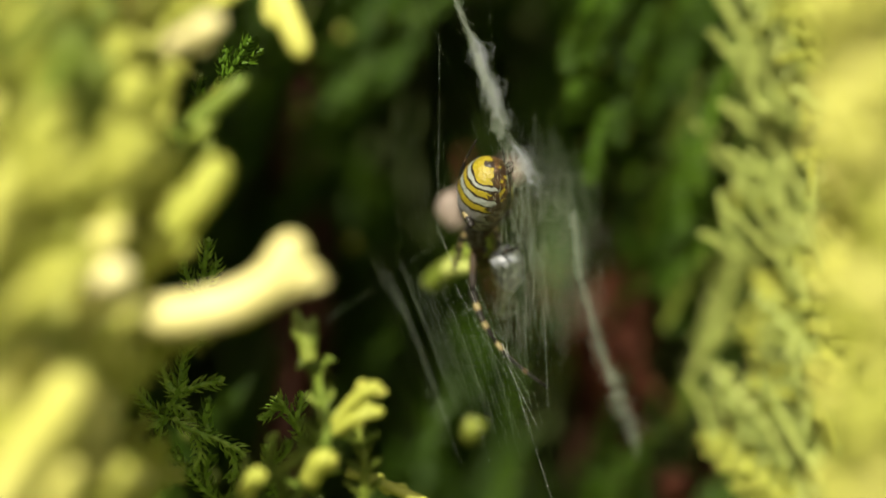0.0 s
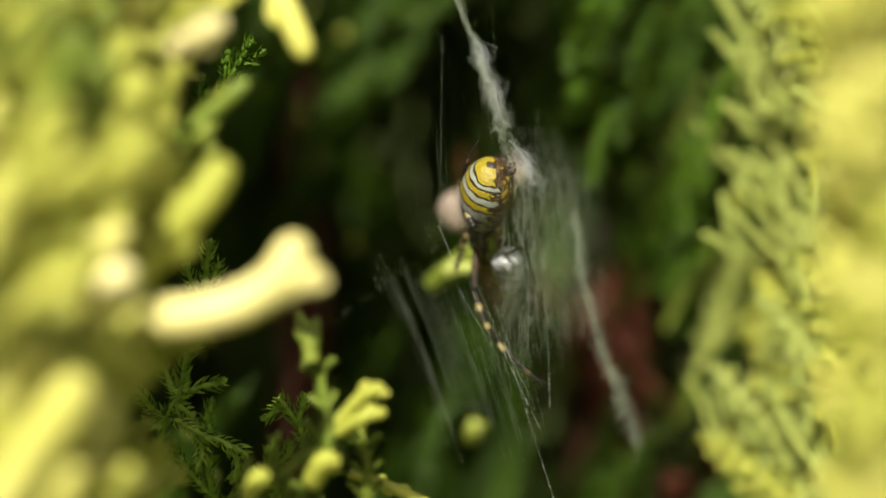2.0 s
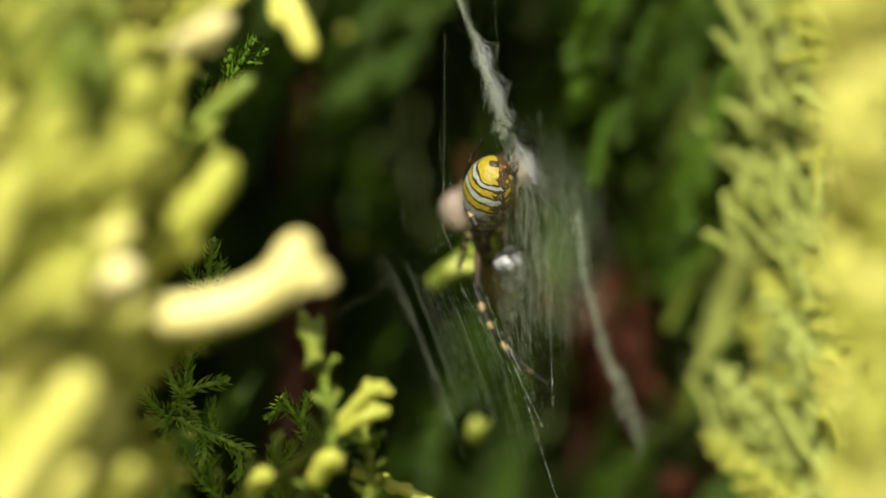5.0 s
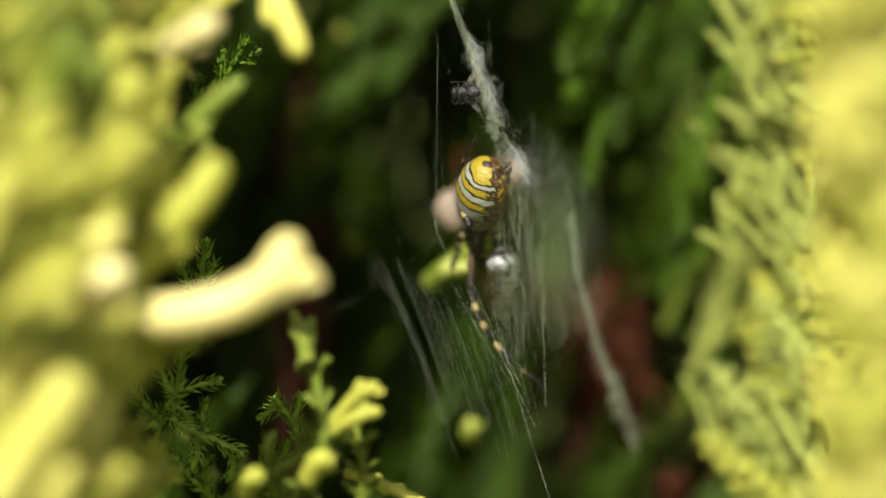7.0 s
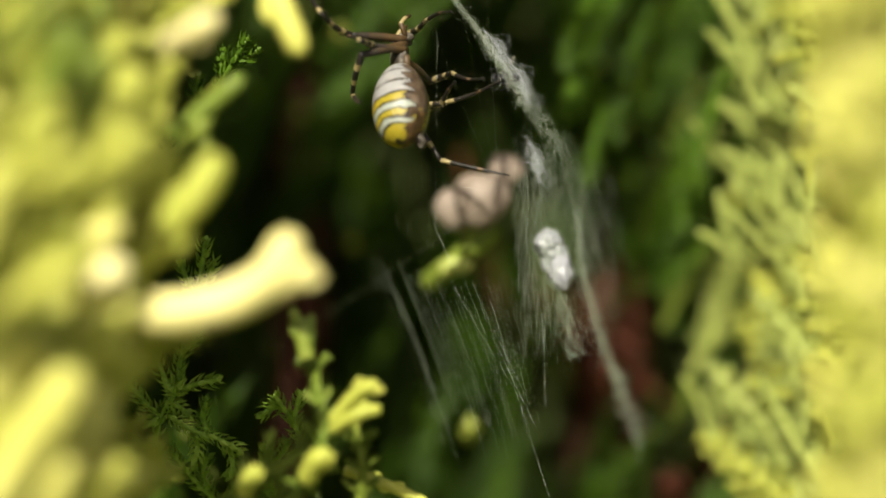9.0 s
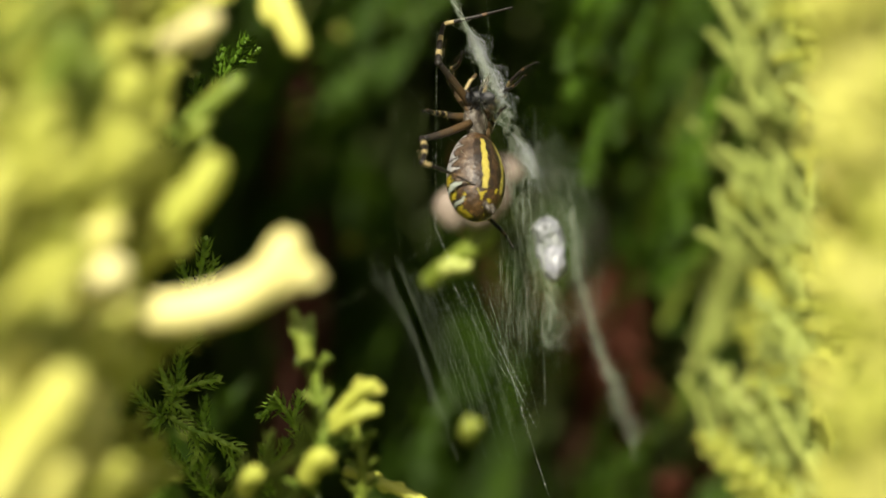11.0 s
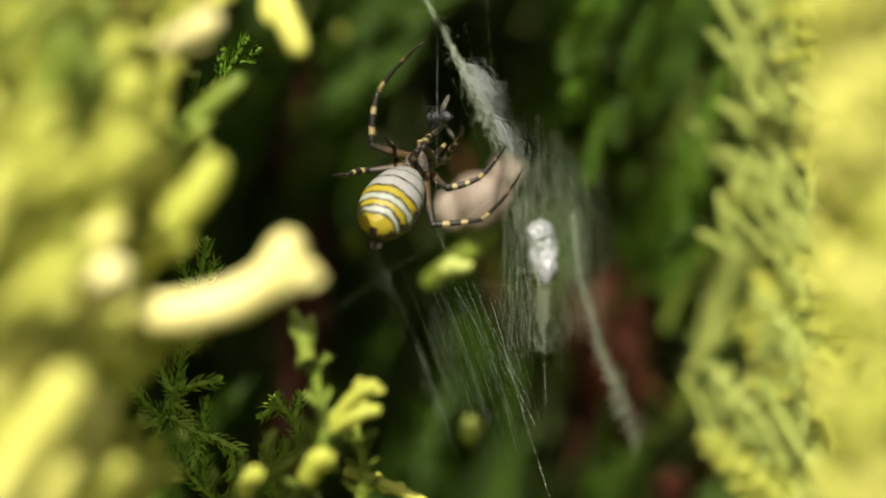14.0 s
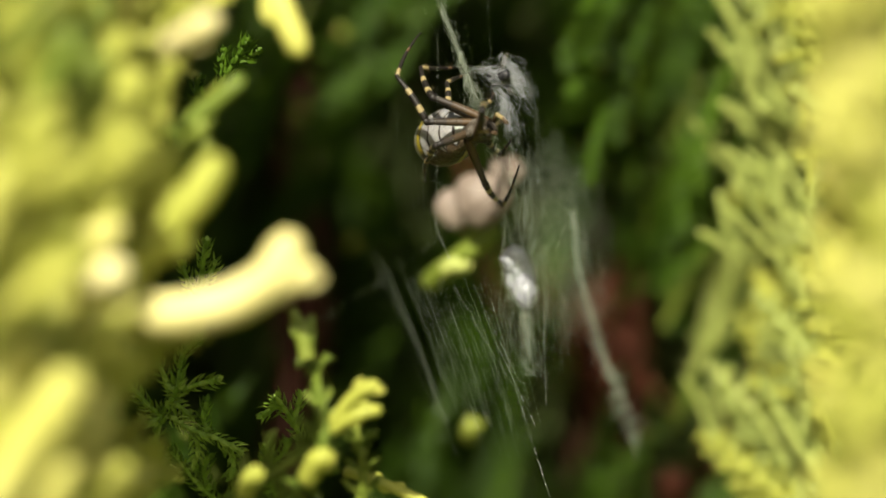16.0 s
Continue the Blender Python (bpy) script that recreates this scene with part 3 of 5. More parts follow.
sprig([(-33.8, 2.0, -27.1), (-32.2, 1.0, -19.3), (-30.4, 0.0, -16.3), (-29.8, 0.0, -12.4), (-28.0, -1.0, -10.2)],
      [(-30.4, 0.0, -16.3), (-31.1, 0.0, -15.8), (-32.7, 0.0, -12.8), (-33.8, 0.0, -10.2)], [(-30.4, 0.0, -16.3), (-28.1, 0.0, -15.6), (-25.5, -1.0, -15.0)], [(-32.2, 1.0, -19.3), (-34.1, 0.0, -17.5), (-36.8, 1.0, -14.3), (-38.9, 2.0, -11.2)],
      [(-32.3, 0.0, -19.4), (-33.5, 0.0, -20.0), (-34.8, 0.0, -19.4)], [(-31.2, 0.0, -17.5), (-29.9, 1.0, -18.4), (-28.9, 2.0, -19.5)], seed=21)
sprig([(-31.3, 1.0, -19.3), (-28.6, 0.0, -20.8), (-25.7, 0.0, -21.8), (-22.9, 0.0, -23.3)], [(-26.6, 1.0, -21.6), (-27.4, 1.0, -19.6), (-27.0, 1.0, -17.5)], [(-24.8, 1.0, -22.4), (-24.0, 1.0, -24.5), (-24.4, 2.0, -26.5)], [(-28.4, 1.0, -21.0), (-28.1, 2.0, -23.3), (-28.8, 3.0, -25.3)], seed=22)
sprig([(-15.6, 4.0, -23.4), (-17.4, 2.0, -19.7), (-19.2, 1.0, -17.0)], [(-17.1, 2.0, -20.1), (-16.7, 2.0, -18.2), (-16.3, 2.0, -16.5)], [(-18.4, 2.0, -18.2), (-19.7, 2.0, -18.5), (-20.9, 2.0, -19.4)], seed=23)
sprig([(-28.5, 3.0, -10.3), (-27.8, 0.0, -5.1), (-27.0, -1.0, 0.8)], [(-28.0, 0.0, -5.7), (-29.1, 0.0, -3.8), (-29.8, 0.0, -1.9)], [(-27.8, 0.0, -4.8), (-26.6, 0.0, -3.2), (-26.0, 0.0, -1.4)], seed=24)
# darker GREEN dims this sprig in place of shade
sprig([(-29.4, 2.0, 11.1), (-26.0, 0.0, 17.5), (-22.1, -1.0, 23.9)], [(-27.3, 0.0, 15.2), (-28.2, 0.0, 17.5), (-27.8, 0.0, 19.4)], [(-26.6, 0.0, 16.8), (-24.6, 0.0, 18.1), (-23.5, 0.0, 19.5)], [(-24.8, 0.0, 19.4), (-25.3, 0.0, 21.2), (-24.8, 0.0, 22.8)], [(-23.8, 0.0, 21.2), (-22.2, 0.0, 21.7), (-21.1, 0.0, 22.6)], seed=25, mat=GREEN)
# bright LIME on the next two stands for sun on their leaves
sprig([(-38.1, -2.0, 7.1), (-37.3, -6.0, 15.3), (-36.6, -8.0, 22.8)], [(-37.6, -5.0, 12.8), (-39.0, -6.0, 15.3), (-39.5, -7.0, 17.8)], [(-37.3, -6.0, 15.9), (-35.6, -7.0, 18.4), (-35.0, -8.0, 20.9)], seed=26, mat=LIME)
sprig([(-36.5, -2.0, 1.3), (-33.4, -3.0, 7.1), (-30.9, -4.0, 11.9)], [(-34.6, -2.0, 5.2), (-35.8, -3.0, 7.7), (-35.9, -4.0, 9.6)], [(-33.4, -3.0, 7.1), (-31.6, -3.0, 7.7), (-29.7, -4.0, 9.3)], seed=27, mat=LIME)
sprig([(-23.8, 6.0, -31.3), (-28.1, 4.0, -27.3), (-31.4, 3.0, -23.3)], [(-27.0, 5.0, -28.4), (-27.6, 4.0, -25.7), (-26.8, 4.0, -23.8)], [(-29.6, 4.0, -25.7), (-31.8, 4.0, -26.1), (-34.0, 4.0, -25.3)], [(-25.4, 5.0, -29.8), (-23.8, 5.0, -27.7), (-22.1, 5.0, -27.2)], seed=28)
sprig([(-36.2, 6.0, -32.0), (-35.8, 5.0, -27.3), (-36.6, 4.0, -22.7)], [(-35.8, 5.0, -28.0), (-34.1, 5.0, -26.7), (-33.2, 5.0, -24.4)], [(-35.9, 5.0, -26.4), (-37.6, 5.0, -24.7), (-38.2, 5.0, -22.1)], seed=29)
sprig([(-17.4, 8.0, -32.1), (-19.9, 6.0, -27.4), (-20.5, 5.0, -22.8)], [(-19.8, 6.0, -27.7), (-21.9, 6.0, -26.8), (-23.3, 6.0, -25.2)], [(-20.3, 6.0, -25.2), (-18.6, 6.0, -23.9), (-18.1, 6.0, -22.2)], seed=30)
spray(C, PALE, (-38.6, 10.0, -31.0), (-32.0, 10.0, -23.7), (0.1, -1, 0.2), 0.6, 4.0, 0.4, 0.05, 30)

# brighter leaf colours here stand for sunlit specks among shaded sprigs
sprig([(-41.0, -6.0, -31.0), (-38.5, -7.0, -25.5), (-36.8, -8.0, -20.5)], [(-39.2, -7.0, -27.0), (-37.2, -8.0, -25.4), (-35.4, -8.0, -24.6)], [(-38.2, -7.0, -24.6), (-39.8, -8.0, -22.4), (-40.2, -8.0, -20.2)], [(-37.4, -8.0, -22.4), (-35.8, -8.0, -21.4), (-34.6, -9.0, -21.2)], seed=33, mat=LIME)
sprig([(-34.6, -4.0, -32.0), (-34.8, -5.0, -28.4), (-33.6, -6.0, -24.6)], [(-34.9, -5.0, -29.0), (-36.6, -6.0, -27.4), (-37.4, -6.0, -25.6)], [(-34.6, -5.0, -27.6), (-32.8, -6.0, -26.6), (-31.6, -6.0, -25.0)], seed=34, mat=FRESH)
sprig([(-39.5, -5.0, -6.0), (-38.0, -6.0, -1.0), (-38.4, -7.0, 4.0)], [(-38.4, -6.0, -2.6), (-36.6, -7.0, -0.6), (-36.0, -7.0, 1.6)], [(-38.1, -6.0, 0.2), (-39.8, -7.0, 2.0), (-40.2, -7.0, 4.4)], seed=35, mat=LIME)

# out-of-focus spray in front at the foot of the hollow
spray(D, FRESH, (-24.1, -20.0, -28.1), (-8.8, -22.0, -16.1), (0.1, -1, 0.3), 0.7, 4.0, 0.32, 0.04, 31)
spray(D, FRESH, (-13.0, -22.0, -22.5), (-14.6, -20.0, -9.1), (0.1, -1, 0.2), 0.7, 3.8, 0.26, 0.03, 32)
single_shoot(D, LIME, [(-11.8, -22.0, -18.8), (-9.2, -24.0, -15.7), (-6.8, -25.0, -14.6)], 0.8, 33, 3)
single_shoot(D, LIME, [(-11.8, -22.0, -19.7), (-9.3, -24.0, -18.0), (-6.5, -24.0, -17.3)], 0.72, 34, 2)
single_shoot(D, LIME, [(-14.5, -24.0, -24.8), (-13.4, -26.0, -22.7), (-11.8, -27.0, -22.1)], 1.25, 35)
single_shoot(D, LIME, [(-10.9, -10.0, -24.8), (-7.2, -9.0, -26.1), (-1.5, -9.0, -28.6)], 0.66, 36, 5)
single_shoot(D, LIME, [(-21.2, -28.0, -26.3), (-20.3, -29.0, -24.2), (-19.1, -29.0, -23.4)], 0.95, 37)
spray(D, FRESH, (-18.8, -16.0, -28.4), (-11.4, -16.0, -22.2), (0.1, -1, 0.2), 0.65, 3.6, 0.34, 0.05, 180)
spray(D, FRESH, (-9.0, -14.0, -28.5), (-9.8, -16.0, -18.5), (0.1, -1, 0.2), 0.65, 3.6, 0.30, 0.05, 181)
single_shoot(D, FRESH, [(-14.6, -22.0, -12.1), (-15.0, -22.0, -9.7), (-15.1, -22.0, -7.7)], 0.95, 38, 4)

# stout golden shoots on the left, close to the lens
single_shoot(A, GLARE, [(-37.6, -54.0, -6.6), (-32.4, -56.0, -6.7), (-24.0, -57.0, -6.2), (-17.3, -58.0, -3.5), (-14.4, -59.0, 1.4)], 2.2, 41)
single_shoot(A, GLARE, [(-16.8, -58.0, -4.4), (-13.4, -59.0, -2.4), (-12.6, -59.0, -1.6)], 1.2, 57)
single_shoot(A, LIME, [(-33.1, -54.0, -5.0), (-28.6, -55.0, 0.1), (-24.3, -56.0, 5.0), (-21.7, -56.0, 9.0)], 1.9, 42)
single_shoot(A, GLARE, [(-35.1, -62.0, -4.3), (-32.5, -66.0, -3.0), (-30.3, -70.0, -2.3)], 2.2, 43)
single_shoot(A, GOLD, [(-19.1, -34.0, 29.5), (-16.7, -36.0, 24.7), (-14.5, -37.0, 19.7)], 1.5, 44, 1)
single_shoot(A, GLARE, [(-26.8, -56.0, 19.7), (-24.1, -60.0, 21.0), (-21.7, -62.0, 22.2)], 1.3, 45)
single_shoot(A, FRESH, [(-28.5, -34.0, 11.9), (-24.9, -35.0, 14.2), (-20.6, -36.0, 17.7)], 1.1, 46)
single_shoot(A, FRESH, [(-28.5, -34.0, 8.3), (-25.8, -35.0, 11.2), (-24.8, -36.0, 13.3)], 1.2, 47)
single_shoot(A, GOLD, [(-42.0, -76.0, -24.0), (-37.6, -78.0, -17.6), (-33.2, -80.0, -11.3)], 2.6, 48)
single_shoot(A, GOLD, [(-39.0, -66.0, -25.8), (-33.9, -68.0, -20.8), (-32.2, -69.0, -13.3)], 1.8, 49)
single_shoot(A, LIME, [(-34.1, -44.0, 13.8), (-31.0, -46.0, 16.3), (-27.6, -46.0, 18.3)], 1.6, 58)
single_shoot(A, LIME, [(-39.6, -46.0, 13.7), (-37.1, -48.0, 17.6), (-35.8, -50.0, 21.5)], 1.5, 59)
for k_, pts_ in enumerate(([(-40.8, -64.0, 5.5), (-38.4, -66.0, 10.3), (-36.3, -68.0, 15.6)], [(-38.1, -62.0, 7.1), (-35.7, -64.0, 12.0), (-33.6, -66.0, 17.3)], [(-36.4, -60.0, 3.9), (-33.7, -62.0, 8.8), (-31.6, -64.0, 13.6)], [(-41.7, -66.0, 11.4), (-39.3, -68.0, 16.6), (-38.0, -70.0, 21.3)])):
    single_shoot(A, LIME, pts_, 1.9, 130 + k_, 1)
single_shoot(A, LIME, [(-34.1, -50.0, 1.2), (-31.1, -52.0, 6.2), (-28.7, -54.0, 11.2)], 2.4, 53)
single_shoot(A, GOLD, [(-41.3, -60.0, 1.2), (-40.0, -62.0, 6.0), (-39.7, -64.0, 9.3)], 2.2, 54)
single_shoot(A, GOLD, [(-32.7, -52.0, -25.7), (-31.8, -53.0, -23.4), (-29.2, -54.0, -22.8)], 1.7, 55)
single_shoot(A, LIME, [(-34.0, -42.0, 17.9), (-30.6, -44.0, 23.0), (-28.9, -44.0, 27.6)], 1.7, 56)
for i, (bx, by, tx, ty, dep) in enumerate(((-60, 300, 120, -40, -44), (-50, 480, 170, 200, -40), (0, 640, 60, 330, -42), (-40, 160, 90, -60, -46), (60, 420, 240, 230, -36),
                                            (-60, 760, 110, 520, -44), (-50, 900, 140, 620, -40), (100, 330, 220, 60, -36), (-40, 560, 160, 420, -46), (80, 240, 330, -30, -34), (0, 980, 240, 860, -38),
                                            (-60, 640, 190, 560, -50), (20, 160, 220, -60, -60))):
    k = (400 + dep) / 6206.0
    spray(A, (GOLD, LIME)[i % 3 == 2], ((bx - 784) * k, dep + 14, (441 - by) * k), ((tx - 784) * k, dep, (441 - ty) * k), (0.3, -1, 0.3), 1.15, 5.0, 0.42, 0.05, 60 + i)

# right flank: pale sprays deeper in at the hollow's edge, golden ones towards the lens
for i, (bx, by, tx, ty, dep) in enumerate(((1420, 880, 1255, 650, 38), (1440, 960, 1235, 770, 38), (1460, 700, 1330, 520, 34), (1480, 560, 1290, 340, 42), (1470, 340, 1310, 110, 36),
                                            (1480, 480, 1340, 220, 40), (1420, 160, 1310, -40, 44), (1500, 250, 1350, 40, 40), (1500, 820, 1340, 600, 40), (1400, 700, 1300, 560, 46), (1420, 1000, 1300, 840, 40), (1440, 440, 1260, 260, 48),
                                            (1520, 620, 1380, 400, 36), (1520, 420, 1370, 180, 36), (1510, 920, 1370, 700, 36))):
    dep += 20 if by < 600 else 8
    k = (400 + dep) / 6206.0
    spray(B, (PALE, LIME)[i % 2], ((bx - 784) * k, dep - 4, (441 - by) * k), ((tx - 784) * k, dep, (441 - ty) * k), (-0.3, -1, 0.3), 0.68, 2.8, 0.42, 0.06, 80 + i)
for i, (bx, by, tx, ty, dep) in enumerate(((1640, 300, 1480, -20, -34), (1660, 560, 1490, 260, -36), (1650, 760, 1500, 480, -34), (1660, 960, 1480, 700, -36), (1620, 980, 1440, 820, -34), (1600, 440, 1450, 180, -32),
                                            (1600, 700, 1440, 420, -32), (1620, 180, 1450, -60, -32), (1600, 860, 1430, 640, -30), (1580, 560, 1450, 300, -30), (1580, 300, 1450, 60, -30))):
    dep -= 22
    k = (400 + dep) / 6206.0
    spray(A, GOLD, ((bx - 784) * k, dep + 6, (441 - by) * k), ((tx - 784) * k, dep, (441 - ty) * k), (-0.2, -1, 0.5), 1.0, 3.2, 0.45, 0.05, 100 + i)
for i, (bx, by, tx, ty, dep) in enumerate(((1560, 300, 1400, 40, 40), (1560, 480, 1390, 240, 42), (1560, 640, 1400, 420, 40), (1560, 820, 1400, 560, 38), (1560, 980, 1380, 760, 40), (1500, 120, 1360, -60, 42), (1600, 160, 1470, -40, 36),
                                            (1500, 400, 1340, 160, 50), (1500, 560, 1350, 330, 52), (1500, 760, 1330, 480, 50), (1480, 960, 1290, 700, 48))):
    k = (400 + dep) / 6206.0
    spray(B, (LIME, PALE)[i % 3 == 1], ((bx - 784) * k, dep - 8, (441 - by) * k), ((tx - 784) * k, dep + 4, (441 - ty) * k), (-0.4, -1, 0.3), 0.75, 2.8, 0.45, 0.05, 160 + i)
rng = random.Random(31)
for i in range(72):
    x, y = rng.uniform(1500, 1700), rng.uniform(0, 1040)
    dep = -84 - (x - 1500) * 0.16 + rng.uniform(-5, 5)
    k, ln, a = (400 + dep) / 6206.0, rng.uniform(90, 190), rng.gauss(0.35, 0.3)
    line = []
    for q in range(4):
        line.append(((x - 784) * k, dep - q * 1.2, (441 - y) * k))
        a += rng.gauss(0, 0.15)
        x, y = x - math.sin(a) * ln / 3, y - math.cos(a) * ln / 3
    single_shoot(A, (GOLD, GOLD, GOLD, LIME)[i % 4], line, rng.uniform(1.2, 1.9), 300 + i, i % 3)
rng = random.Random(33)
for i in range(52):
    x0, y0 = rng.uniform(1300, 1570), rng.uniform(0, 1060)
    deep = 56 - (x0 - 1300) * 0.08 + rng.uniform(-4, 4)
    k = (400 + deep) / 6206.0
    branch = new("conifer_branch")
    branch.location = mm(((x0 - 784) * k, deep, (441 - y0) * k))
    tagged(branch, B, "conifer branch", "branches at the edge of the hollow")
    lean = rng.gauss(0.25, 0.25)
    for j in range(3):
        x, y, dep = x0 + rng.gauss(0, 24), y0 + rng.gauss(0, 34), deep + rng.gauss(0, 2)
        ln, a = rng.uniform(90, 190), lean + (j - 1) * 0.3 + rng.gauss(0, 0.12)
        line = []
        for q in range(4):
            line.append(((x - 784) * k, dep - q * 1.0, (441 - y) * k))
            a += rng.gauss(0, 0.15)
            x, y = x - math.sin(a) * ln / 3, y - math.cos(a) * ln / 3
        single_shoot("", PALE if x < 1400 or (i + j) % 3 == 0 else LIME, line, rng.uniform(0.42, 0.62), 520 + 3 * i + j, 3, branch)
rng = random.Random(34)
for i in range(10):
    x, y, dep = rng.uniform(-60, 90), rng.uniform(440, 700), rng.uniform(-60, -50)
    k, ln, a = (400 + dep) / 6206.0, rng.uniform(120, 200), rng.gauss(0.5, 0.25)
    line = []
    for q in range(4):
        line.append(((x - 784) * k, dep - q * 1.0, (441 - y) * k))
        a += rng.gauss(0, 0.12)
        x, y = x + math.sin(a) * ln / 3, y - math.cos(a) * ln / 3
    single_shoot(A, GOLD, line, rng.uniform(1.7, 2.3), 470 + i, 1)
rng = random.Random(36)
for i in range(44):
    y = rng.uniform(-20, 1020)
    x = rng.uniform(-110, 150 if 200 < y < 460 else (40 if 520 < y < 760 else 90))
    dep = (-70 if y > 640 else (-84 if x < -10 else -64)) + rng.uniform(-5, 4)
    k, ln, a = (400 + dep) / 6206.0, rng.uniform(130, 230), rng.gauss(0.5, 0.3)
    line = []
    for q in range(4):
        line.append(((x - 784) * k, dep - q * 1.2, (441 - y) * k))
        a += rng.gauss(0, 0.12)
        x, y = x + math.sin(a) * ln / 3, y - math.cos(a) * ln / 3
    # the topmost shoots get darker FRESH to stand for shade there
    single_shoot(A, ((LIME, FRESH, FRESH, FRESH) if y < 70 else (LIME, LIME, GOLD, LIME) if y < 330 else (GOLD, LIME, GOLD, LIME))[i % 4], line, rng.uniform(1.4, 2.3), 700 + i, i % 2)
rng = random.Random(37)
for i in range(20):
    x, y, dep = rng.uniform(-90, 80), rng.uniform(700, 1040), -66 + rng.uniform(-4, 4)
    k, ln, a = (400 + dep) / 6206.0, rng.uniform(150, 230), rng.gauss(0.5, 0.2)
    line = []
    for q in range(4):
        line.append(((x - 784) * k, dep - q * 0.6, (441 - y) * k))
        a += rng.gauss(0, 0.1)
        x, y = x + math.sin(a) * ln / 3, y - math.cos(a) * ln / 3
    single_shoot(A, (GOLD, FRESH, LIME, GOLD)[i % 4], line, rng.uniform(1.3, 2.0), 780 + i, i % 2)
rng = random.Random(32)
for i in range(30):
    x, y = rng.uniform(-80, 170), rng.uniform(-20, 940)
    dep = (-62 if y > 640 else -55) + rng.uniform(-4, 4)
    k, ln, a = (400 + dep) / 6206.0, rng.uniform(100, 200), rng.gauss(0.45, 0.3)
    line = []
    for q in range(4):
        line.append(((x - 784) * k, dep - q * 1.2, (441 - y) * k))
        a += rng.gauss(0, 0.15)
        x, y = x + math.sin(a) * ln / 3, y - math.cos(a) * ln / 3
    # darker FRESH near the top, again shade put into the leaf colour
    single_shoot(A, (FRESH if y < 120 else GOLD, LIME, LIME)[i % 3], line, rng.uniform(1.2, 2.0), 360 + i, i % 3)

rng = random.Random(38)
for i in range(28):
    x, y, dep = rng.uniform(20, 250), rng.uniform(230, 480), rng.uniform(-52, -44)
    if i > 22:
        x, y, dep = rng.uniform(30, 190), rng.uniform(310, 350), rng.uniform(-92, -88)
    k, ln, a = (400 + dep) / 6206.0, rng.uniform(110, 190), rng.gauss(0.35, 0.25)
    line = []
    for q in range(4):
        line.append(((x - 784) * k, dep - q * 1.0, (441 - y) * k))
        a += rng.gauss(0, 0.12)
        x, y = x + math.sin(a) * ln / 3, y - math.cos(a) * ln / 3
    single_shoot(A, LIME, line, rng.uniform(1.3, 1.9), 820 + i, 1)

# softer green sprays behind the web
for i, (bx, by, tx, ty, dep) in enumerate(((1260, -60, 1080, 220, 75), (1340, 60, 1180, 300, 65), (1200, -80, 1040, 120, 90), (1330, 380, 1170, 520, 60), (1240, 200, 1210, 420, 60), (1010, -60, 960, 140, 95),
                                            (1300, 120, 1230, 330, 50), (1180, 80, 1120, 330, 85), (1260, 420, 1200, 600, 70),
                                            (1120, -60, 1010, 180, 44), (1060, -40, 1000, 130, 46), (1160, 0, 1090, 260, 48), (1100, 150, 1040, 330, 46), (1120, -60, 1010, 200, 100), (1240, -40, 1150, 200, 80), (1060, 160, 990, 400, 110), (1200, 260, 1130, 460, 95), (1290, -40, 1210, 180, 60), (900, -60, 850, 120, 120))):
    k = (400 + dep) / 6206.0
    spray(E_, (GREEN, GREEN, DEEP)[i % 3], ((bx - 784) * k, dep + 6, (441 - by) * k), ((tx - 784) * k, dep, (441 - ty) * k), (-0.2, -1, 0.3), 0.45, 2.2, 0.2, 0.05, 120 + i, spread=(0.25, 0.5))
for i, (bx, by, tx, ty, dep) in enumerate(((1130, 430, 1220, 130, 74), (1180, 580, 1290, 300, 68), (1040, 330, 1100, 60, 84), (1230, 660, 1310, 430, 64), (1100, 240, 1180, -20, 80), (1230, 330, 1320, 80, 66), (1190, 760, 1270, 560, 70), (970, 260, 1020, 40, 96), (1290, 260, 1370, 20, 60), (1235, 260, 1330, 0, 70), (1280, 430, 1365, 160, 62), (1260, 570, 1350, 340, 64))):
    k = (400 + dep) / 6206.0
    # leaf colour lightens to the right, standing for more light there
    spray(E_, (PALE if bx > 1200 else (FRESH if bx > 1090 else GREEN)), ((bx - 784) * k, dep + 4, (441 - by) * k), ((tx - 784) * k, dep, (441 - ty) * k), (-0.2, -1, 0.3), *((0.55, 2.8, 0.42) if bx > 1200 else (0.45, 2.2, 0.2)), 0.05, 220 + i, spread=(0.3, 0.6))
for i, (bx, by, tx, ty, dep) in enumerate(((1150, 800, 1060, 660, 84), (1130, 960, 1060, 800, 90), (1240, 980, 1190, 830, 84), (520, 740, 508, 640, 75))):
    k = (400 + dep) / 6206.0
    spray("dead red-brown cypress spray below the web", DRY, ((bx - 784) * k, dep + 5, (441 - by) * k), ((tx - 784) * k, dep, (441 - ty) * k), (0.1, -1, 0.2), 0.6, 4.4, 0.3, 0.06, 140 + i)
for line in ([(22.2, 74.0, -19.0), (21.3, 72.0, -17.0), (20.6, 72.0, -15.1)], [(31.4, 80.0, -34.7), (30.8, 78.0, -32.3), (30.2, 78.0, -30.3)], [(26.1, 96.0, -27.9), (24.8, 94.0, -25.4), (24.0, 94.0, -23.4)], [(-21.2, 80.0, -19.3), (-21.3, 78.0, -17.5), (-21.5, 78.0, -15.7)]):
    single_shoot("dead red-brown cypress shoot below the web", DRY, line, 1.5, 70)
single_shoot("yellow-green cypress shoot tip behind the web", FRESH, [(-1.7, 40.0, -4.3), (1.1, 36.0, -2.0), (4.3, 34.0, 0.5), (6.7, 34.0, 2.9)], 1.4, 51, 2)
single_shoot("yellow-green cypress shoot tip behind the web", PALE, [(0.4, 33.0, -2.6), (1.3, 32.0, -1.9), (1.9, 32.0, -1.2)], 1.25, 50)
